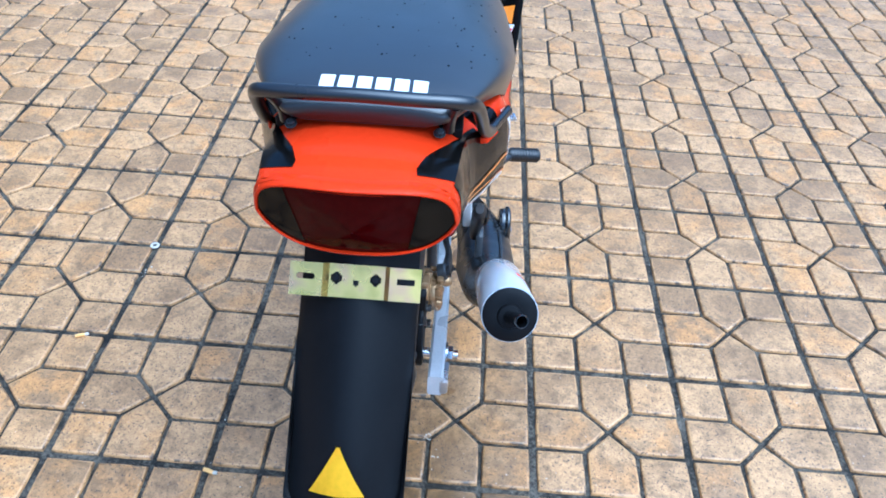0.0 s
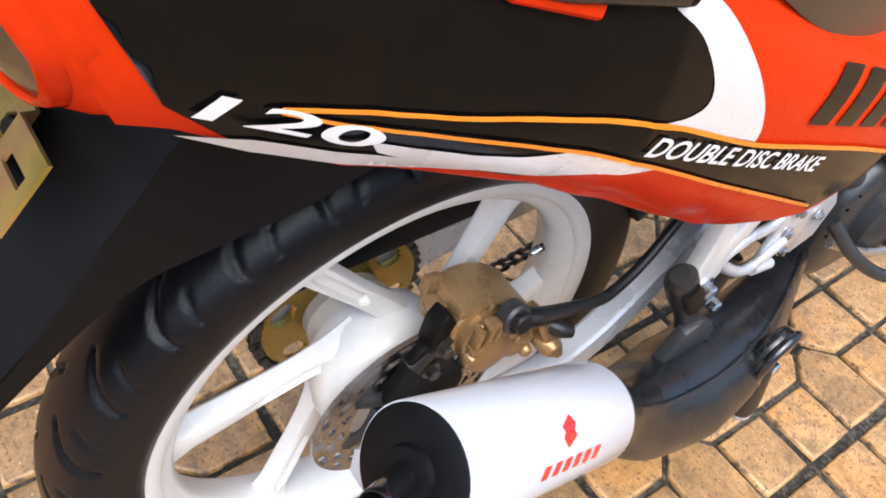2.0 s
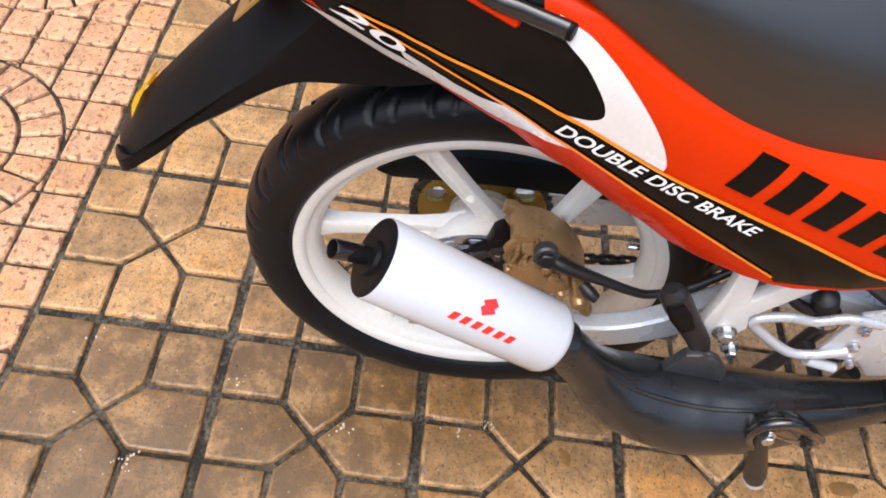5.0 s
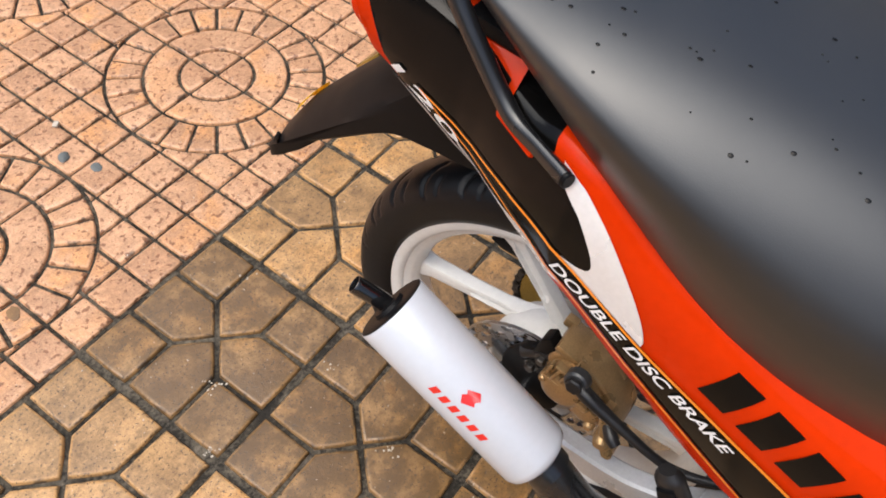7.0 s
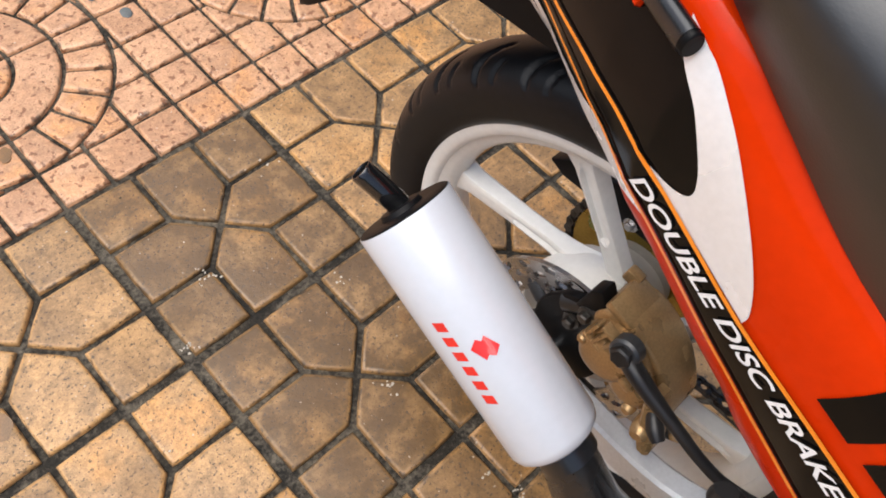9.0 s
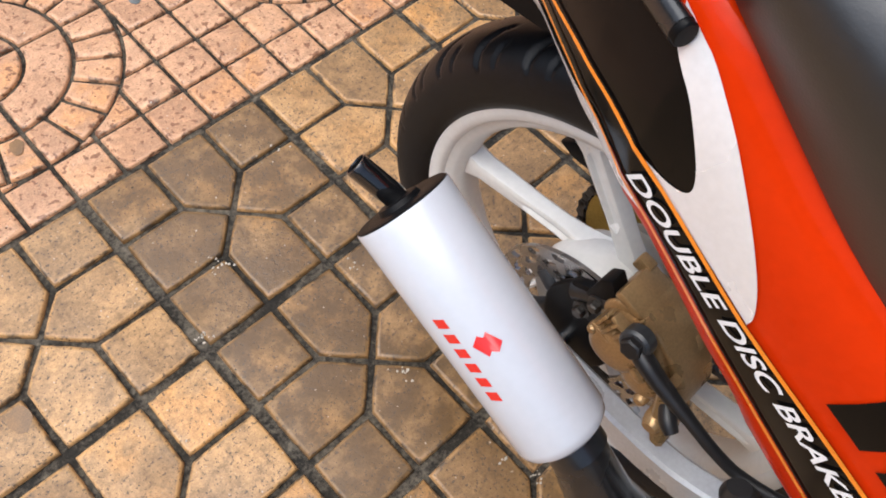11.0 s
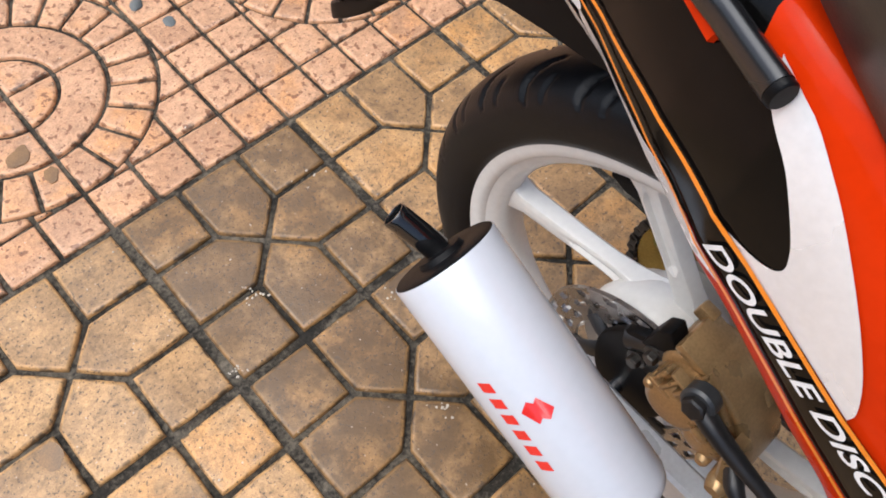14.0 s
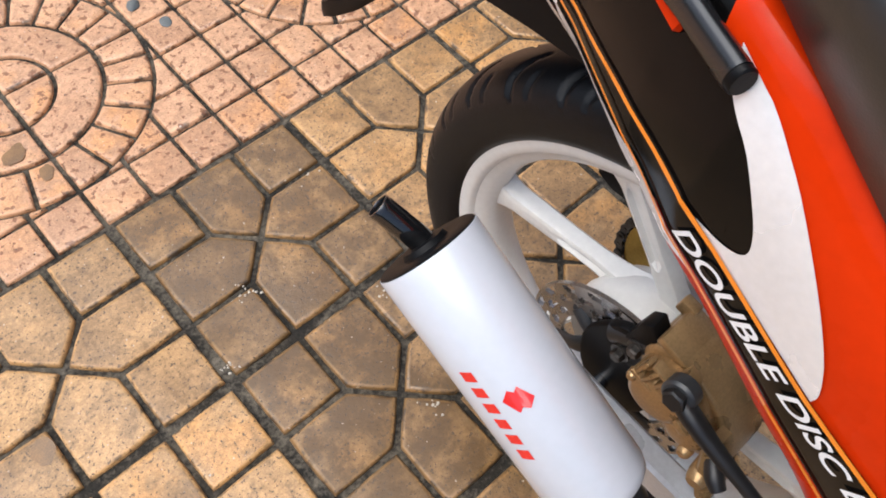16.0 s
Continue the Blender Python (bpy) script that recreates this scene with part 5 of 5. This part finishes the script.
stand = part("centre_stand", sweep([(0.040, 0.45, 0.22), (0.042, 0.43, 0.10), (0.044, 0.41, 0.012), (0.044, 0.395, 0.010)], 0.011, 12, 5), ENGINE, bike, "black tubular centre stand, lowered")
part("stand_leg", sweep([(-0.040, 0.45, 0.22), (-0.042, 0.43, 0.10), (-0.044, 0.41, 0.011), (-0.044, 0.395, 0.009)], 0.011, 12, 5), ENGINE, stand)
part("stand_bar", sweep([(0.041, 0.44, 0.16), (0.0, 0.44, 0.16), (-0.041, 0.44, 0.16)], 0.009, 10, 2), ENGINE, stand)

# ---- ground and paving ----
TILE = 0.28
# two walls out of view, added to cut low sky light and darken reflections
wall_bm = bmesh.new()
loft(wall_bm, [[Vector((x, y, z)) for x, y in ((16.0, -24), (16.3, -24), (16.3, 32), (16.0, 32))] for z in (-0.0075, 3.4)])
wall_mat = material("unseen_wall_render", (0.16, 0.145, 0.13), 0.8, vary=0.2, scale=3)
tagged(part("unseen_wall_east", wall_bm, wall_mat, None, smooth=False), "plain unseen wall added on the right to block low sky light", "wall", kind="structure")
wall_bm = bmesh.new()
loft(wall_bm, [[Vector((x, y, z)) for x, y in ((-11.3, -22), (-11.0, -22), (-11.0, 26), (-11.3, 26))] for z in (-0.0075, 6.5)])
tagged(part("unseen_wall_west", wall_bm, wall_mat, None, smooth=False), "plain unseen wall added on the left to block low sky light", "wall", kind="structure")
g = bmesh.new()
for q in ((-400, -400), (400, -400), (400, 400), (-400, 400)):
    g.verts.new((*q, -0.0075))
g.faces.new(g.verts[:])
tagged(part("ground", g, JOINT, None, smooth=False), "dark damp dirt bed showing in the paving joints", "ground", kind="structure")
pavement = tagged(new("pavement"), "tan patterned paving slabs with dark dirty joints", "pavement", kind="structure")
pavement_pink = tagged(new("pavement"), "pink paving slabs with concentric circle pattern", "pavement", kind="structure")


def inset(poly, distances):
    """A convex outline moved inward, edge by edge."""
    n, out = len(poly), []
    lines = []
    for i in range(n):
        a, b = Vector(poly[i]), Vector(poly[(i + 1) % n])
        d = (b - a).normalized()
        nrm = Vector((-d.y, d.x))
        lines.append((a + nrm * distances[i], d))
    for i in range(n):
        (p, d), (q, e) = lines[i - 1], lines[i]
        den = d.x * e.y - d.y * e.x
        t = ((q.x - p.x) * e.y - (q.y - p.y) * e.x) / den if abs(den) > 1e-3 else None
        out.append(p + d * t if t is not None else q.copy())
    return out


def piece_rings(poly, gaps, seed):
    """Rings of a paving piece from its foot to the worn rim and the inner face."""
    r = random.Random(seed)
    base = inset(poly, gaps)
    cen = sum(base, Vector((0, 0))) / len(base)
    dense = []
    n = len(base)
    for i in range(n):
        a, b = base[i], base[(i + 1) % n]
        dense.append(a.lerp(cen, 0.02 + 0.012 * r.random()))
        dense.append(a.lerp(b, 0.5).lerp(cen, 0.010 * r.random()))
    size = sum((p - cen).length for p in dense) / len(dense)
    return dense, cen, size


def piece_data(poly, gaps, seed):
    """Mesh data of one piece, with the attribute 'worn' high on its rim."""
    dense, cen, size = piece_rings(poly, gaps, seed)
    verts, faces, worn = [], [], []
    n = len(dense)
    for drop, pull, w in ((-0.0078, 0.0, 1.0), (-0.0022, 0.0008, 1.0), (-0.0002, 0.0034, 0.9), (0.0, 0.0075, 0.0)):
        f = pull / max(size, 0.02)
        for p in dense:
            q = p.lerp(cen, min(0.8, f))
            verts.append((q.x, q.y, drop))
            worn.append(w)
    for k in range(3):
        for i in range(n):
            j = (i + 1) % n
            faces.append((k * n + i, k * n + j, (k + 1) * n + j, (k + 1) * n + i))
    faces.append(tuple(3 * n + i for i in range(n)))
    return verts, faces, worn


def to_mesh(name, verts, faces, worn, mat):
    me = bpy.data.meshes.new(name)
    me.from_pydata(verts, [], faces)
    at = me.attributes.new("worn", "FLOAT", "POINT")
    at.data.foreach_set("value", worn)
    me.polygons.foreach_set("use_smooth", [True] * len(faces))
    me.materials.append(mat)
    me.update()
    return me


A = TILE / 3
MID, EDGE = 0.0031, 0.0059
CORNER = [(0, 0), (A, 0), (A, A), (0, A)]
CORNER_GAPS = [EDGE, MID, MID, EDGE]
HALF = TILE / 2
KITE = [(A, 0), (2 * A, 0), (2 * A, A), (HALF, HALF), (A, A)]
KITE_GAPS = [EDGE, MID, MID, MID, MID]
VARIANTS = 5
square_meshes = [to_mesh("paving_piece", *piece_data(CORNER, CORNER_GAPS, 10 + k), TAN) for k in range(VARIANTS)]
kite_meshes = [to_mesh("paving_piece", *piece_data(KITE, KITE_GAPS, 20 + k), TAN) for k in range(VARIANTS)]
far_square = [piece_data(CORNER, CORNER_GAPS, 10 + k) for k in range(VARIANTS)]
far_kite = [piece_data(KITE, KITE_GAPS, 20 + k) for k in range(VARIANTS)]
rnd = random.Random(11)
NEAR = [(i, j) for i in range(-2, 4) for j in range(0, 6)]
stuff_v, stuff_f, stuff_w = [], [], []
# how far each slab is mixed towards dark brown, slab by slab
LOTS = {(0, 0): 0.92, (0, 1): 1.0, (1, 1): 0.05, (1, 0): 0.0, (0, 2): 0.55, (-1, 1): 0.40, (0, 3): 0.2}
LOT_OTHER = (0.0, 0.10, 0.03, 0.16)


def jitter(r, spread=0.0007):
    return pose(0, 0, r.uniform(-spread, spread * 0.4), r.uniform(-0.25, 0.25), r.uniform(-0.25, 0.25), r.uniform(-0.35, 0.35))


def add_far(data, m, store):
    v, f, w = data
    base = len(store[0])
    store[0].extend(tuple(m @ Vector(q)) for q in v)
    store[1].extend(tuple(base + i for i in face) for face in f)
    store[2].extend(w)


for i in range(-22, 28):
    for j in range(0, 46):
        slab_m = pose(i * TILE, j * TILE, rnd.uniform(-0.0012, 0.0004), rnd.uniform(-0.15, 0.15), rnd.uniform(-0.15, 0.15), 0)
        for turn in range(4):
            spin = pose(HALF, HALF, 0, 0, 0, 90 * turn) @ pose(-HALF, -HALF, 0)
            for shapes, far in ((square_meshes, far_square), (kite_meshes, far_kite)):
                k = rnd.randrange(VARIANTS)
                c = pose(HALF, HALF * 0.6, 0)
                m = slab_m @ spin @ c @ jitter(rnd) @ c.inverted()
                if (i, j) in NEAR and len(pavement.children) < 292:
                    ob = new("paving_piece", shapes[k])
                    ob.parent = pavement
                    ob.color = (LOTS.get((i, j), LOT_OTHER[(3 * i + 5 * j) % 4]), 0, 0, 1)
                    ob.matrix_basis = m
                else:
                    add_far(far[k], m, (stuff_v, stuff_f, stuff_w))
rest = new("paving_pieces_beyond", to_mesh("paving_pieces_beyond", stuff_v, stuff_f, stuff_w, TAN_FAR))
rest.parent = pavement
tagged(rest, "tan paving pieces further off", kind="stuff")


# pink slabs: quarter circles that meet round every second corner
def clip_outside(cell, radius, steps=6):
    """A square cell less the disc about the origin, or None."""
    (x0, y0), (x1, y1) = cell
    pts = [(x0, y0), (x1, y0), (x1, y1), (x0, y1)]
    if all(math.hypot(*p) <= radius for p in pts):
        return None
    if math.hypot(x0, y0) >= radius:
        return pts
    out = []

    def cut_x(y):
        return math.sqrt(max(0, radius * radius - y * y))

    lo = (cut_x(y0), y0) if cut_x(y0) <= x1 else (x1, math.sqrt(radius * radius - x1 * x1))
    hi = (x0, math.sqrt(radius * radius - x0 * x0)) if math.sqrt(max(0, radius * radius - x0 * x0)) <= y1 else (cut_x(y1), y1)
    if lo[1] == y0:
        out += [lo, (x1, y0)]
    else:
        out += [lo]
    out.append((x1, y1))
    if hi[0] == x0:
        out += [(x0, y1), hi]
    else:
        out += [hi]
    a0, a1 = math.atan2(hi[1], hi[0]), math.atan2(lo[1], lo[0])
    for k in range(1, steps):
        a = a0 + (a1 - a0) * k / steps
        out.append((radius * math.cos(a), radius * math.sin(a)))
    return out


def stack(rings):
    """Mesh data from a piece's rings, foot first: (outline, height, wear)."""
    verts, faces, worn = [], [], []
    n = len(rings[0][0])
    for outline, z, w in rings:
        verts.extend((x, y, z) for x, y in outline)
        worn.extend([w] * n)
    for k in range(len(rings) - 1):
        for i in range(n):
            j = (i + 1) % n
            faces.append((k * n + i, k * n + j, (k + 1) * n + j, (k + 1) * n + i))
    faces.append(tuple((len(rings) - 1) * n + i for i in range(n)))
    return verts, faces, worn


LEVELS = ((-0.0078, 0.0, 1.0), (-0.0022, 0.0006, 1.0), (-0.0002, 0.0026, 0.9), (0.0, 0.009, 0.0))


def ring_piece(r0, r1, a0, a1, gap, steps):
    """A sector of a ring, drawn in by the gap on every side."""
    rings = []
    for z, pull, w in LEVELS:
        d = gap + min(pull, 0.3 * (r1 - r0))
        lo, hi = (r0 + d if r0 else 0.0), r1 - d
        out = [(hi * math.cos(a), hi * math.sin(a)) for a in (a0 + d / hi + (a1 - a0 - 2 * d / hi) * k / steps for k in range(steps + 1))]
        if r0:
            out += [(lo * math.cos(a), lo * math.sin(a)) for a in (a1 - d / lo - (a1 - a0 - 2 * d / lo) * k / steps for k in range(steps + 1))]
        else:
            out += [(d, d)]
        rings.append((out, z, w))
    return stack(rings)


def cell_piece(x, y, size, radius, gap):
    """A square cell less the disc about the origin, drawn in by the gap."""
    outline = clip_outside(((x + gap, y + gap), (x + size - gap, y + size - gap)), radius + gap)
    if not outline:
        return None
    pts = [Vector(p) for p in outline]
    pts = [p for i, p in enumerate(pts) if (p - pts[i - 1]).length > 0.0006]
    area = sum(pts[i - 1].x * pts[i].y - pts[i].x * pts[i - 1].y for i in range(len(pts))) / 2
    if len(pts) < 3 or abs(area) < 0.00006:
        return None
    if area < 0:
        pts.reverse()
    cen = sum(pts, Vector((0, 0))) / len(pts)
    reach = sum((p - cen).length for p in pts) / len(pts)
    return stack([([tuple(p.lerp(cen, min(0.6, pull / reach))) for p in pts], z, w) for z, pull, w in LEVELS])


R1, R2, R3, Q = 0.255 * TILE, 0.495 * TILE, 0.745 * TILE, TILE / 4
GAP = 0.0031
pink_data = [ring_piece(0, R1, 0, math.pi / 2, GAP, 8), ring_piece(R1, R2, 0, math.pi / 2, GAP, 12)]
pink_data += [ring_piece(R2, R3, math.pi / 12 * k, math.pi / 12 * (k + 1), GAP, 3) for k in range(6)]
pink_data += [d for d in (cell_piece(a * Q, b * Q, Q, R3, GAP) for a in range(4) for b in range(4)) if d]
pink_meshes = [to_mesh("paving_piece", *d, PINK) for d in pink_data]
pv, pf, pw = [], [], []
for i in range(-16, 22):
    for j in range(-14, 0):
        # the corner that the circles turn about: odd columns, odd rows
        cx = i if i % 2 else i + 1
        cy = j if j % 2 else j + 1
        turn = {(0, 0): 0, (1, 0): 90, (1, 1): 180, (0, 1): 270}[(cx - i, cy - j)]
        m0 = pose(cx * TILE, cy * TILE, rnd.uniform(-0.001, 0.0004), 0, 0, turn)
        for k, d in enumerate(pink_data):
            m = m0 @ pose(0, 0, rnd.uniform(-0.0006, 0.0002))
            if -3 <= i <= 2 and j >= -2:
                ob = new("paving_piece", pink_meshes[k])
                ob.parent = pavement_pink
                ob.color = (0.04 + 0.10 * ((i + 2 * j) % 3 == 0), 0, 0, 1)
                ob.matrix_basis = m
            else:
                add_far(d, m, (pv, pf, pw))
rest = new("paving_pieces_beyond", to_mesh("paving_pieces_beyond", pv, pf, pw, PINK_FAR))
rest.parent = pavement_pink
tagged(rest, "pink paving pieces further off", kind="stuff")


# ---- litter on the paving ----
def flake(bm, r, x, y, size, tall):
    """A small irregular crumb lying on the paving."""
    n = 6
    turn = r.uniform(0, 6.28)
    low = [bm.verts.new((x + size * r.uniform(0.6, 1.1) * math.cos(turn + k), y + size * r.uniform(0.5, 1.0) * math.sin(turn + k), 0.0)) for k in (2 * math.pi * i / n for i in range(n))]
    top = [bm.verts.new((x + (v.co.x - x) * 0.7, y + (v.co.y - y) * 0.7, tall * r.uniform(0.6, 1.0))) for v in low]
    for i in range(n):
        bm.faces.new((low[i], low[(i + 1) % n], top[(i + 1) % n], top[i]))
    bm.faces.new(top)
    bm.faces.new(low[::-1])


r_ = random.Random(21)
crumbs = bmesh.new()
for k in range(150):
    flake(crumbs, r_, r_.uniform(-0.75, 0.75), r_.uniform(-0.45, 1.6), r_.uniform(0.0006, 0.0019), 0.001)
for cx, cy, n, spread in ((0.201, 0.196, 14, 0.007), (0.039, 0.095, 6, 0.010), (0.272, 0.266, 12, 0.007), (-0.554, 1.02, 8, 0.010), (0.122, 0.464, 9, 0.006), (0.093, 0.654, 8, 0.005), (0.104, 0.613, 5, 0.004), (0.071, 0.303, 5, 0.005)):
    for k in range(n):
        flake(crumbs, r_, cx + r_.gauss(0, spread), cy + r_.gauss(0, spread), r_.uniform(0.001, 0.0028), 0.0012)
tagged(part("pale_crumbs", crumbs, PALE_DIRT, None, smooth=False), "small pale crumbs of mortar scattered on the paving", "debris", kind="stuff")
grit = bmesh.new()
for k in range(500):
    flake(grit, r_, r_.uniform(-0.75, 0.75), r_.uniform(-0.45, 1.6), r_.uniform(0.0006, 0.0016), 0.001)
tagged(part("dark_grit", grit, JOINT, None, smooth=False), "dark grains of grit scattered on the paving", "debris", kind="stuff")


def cigarette_butt(x, y, turn):
    root = tagged(new("cigarette_butt"), "crushed orange cigarette butt lying on the paving", "cigarette butt", "butts on the paving")
    root.matrix_basis = pose(x, y, 0.0036, 0, 0, turn)
    part("filter", sweep([(-0.012, 0, 0), (-0.004, 0.0005, 0), (0.006, 0, 0)], [0.0036, 0.0038, 0.0035], 10, 3), BUTT, root)
    part("paper_end", sweep([(0.006, 0, 0), (0.010, 0.0006, 0), (0.013, 0.001, 0)], [0.0034, 0.0036, 0.0028], 10, 3), PALE_DIRT, root)


cigarette_butt(-0.608, 0.830, 20)
cigarette_butt(-0.270, 0.548, -15)
washer = part("metal_washer", turned([(0, 0.0045), (0, 0.0095), (0.0012, 0.0105), (0.0024, 0.0095), (0.0024, 0.0045)], (0, 0, 0), (0, 0, 1), 24, True), PALE_DIRT)
washer.matrix_basis = pose(-0.562, 1.116, 0.0002)
tagged(washer, "small pale ring dropped in a paving joint", "washer")
STAIN = material("brown_oil_stain", (0.17, 0.085, 0.025), 0.38, vary=0.4, scale=120)
GUM = material("grey_gum", (0.10, 0.105, 0.10), 0.6, vary=0.3, scale=200, bump=0.3)


def oil_stain(x, y, long, wide, turn, seed):
    """A flat blot with a ragged outline."""
    r = random.Random(seed)
    bm = bmesh.new()
    n = 28
    wob = [r.uniform(0.7, 1.1) for _ in range(n)]
    wob = [(wob[k - 1] + 2 * wob[k] + wob[(k + 1) % n]) / 4 for k in range(n)]
    rim = [bm.verts.new((long * wob[k] * math.cos(2 * math.pi * k / n), wide * wob[k] * math.sin(2 * math.pi * k / n), 0)) for k in range(n)]
    mid = bm.verts.new((0, 0, 0.0002))
    for k in range(n):
        bm.faces.new((rim[k], rim[(k + 1) % n], mid))
    ob = part("oil_stain", bm, STAIN)
    ob.matrix_basis = pose(x, y, 0.0009, 0, 0, turn)
    tagged(ob, "brown oil stain soaked into the paving", "stain", "stains on the paving")


oil_stain(0.044, 0.400, 0.012, 0.007, 70, 1)
oil_stain(0.123, 0.763, 0.014, 0.008, 20, 2)
oil_stain(0.119, 1.160, 0.024, 0.012, 95, 3)
oil_stain(0.316, -0.173, 0.022, 0.014, 30, 4)
oil_stain(0.297, -0.122, 0.015, 0.010, 60, 5)
oil_stain(0.483, 0.212, 0.018, 0.014, 80, 6)


def gum(x, y, size, tall, seed):
    r = random.Random(seed)
    bm = bmesh.new()
    bmesh.ops.create_icosphere(bm, subdivisions=2, radius=1)
    for v in bm.verts:
        v.co = (v.co.x * size * r.uniform(0.8, 1.1), v.co.y * size * r.uniform(0.6, 0.9), max(0, v.co.z) * tall)
    ob = part("chewing_gum", bm, GUM)
    ob.matrix_basis = pose(x, y, 0.0002, 0, 0, 40 * seed)
    tagged(ob, "flattened grey lump of gum on the pink paving", "gum", "gum on the paving")


gum(0.046, -0.319, 0.013, 0.006, 1)
gum(0.026, -0.260, 0.012, 0.0015, 2)
chip = part("stone_chip", box((0.014, 0.010, 0.006), pose(0, 0, 0.003, 0, 0, 0), 0.002), PALE_DIRT)
chip.matrix_basis = pose(0.005, -0.390, 0.0, 0, 0, 35)
tagged(chip, "pale angular stone chip in a paving joint", "stone")
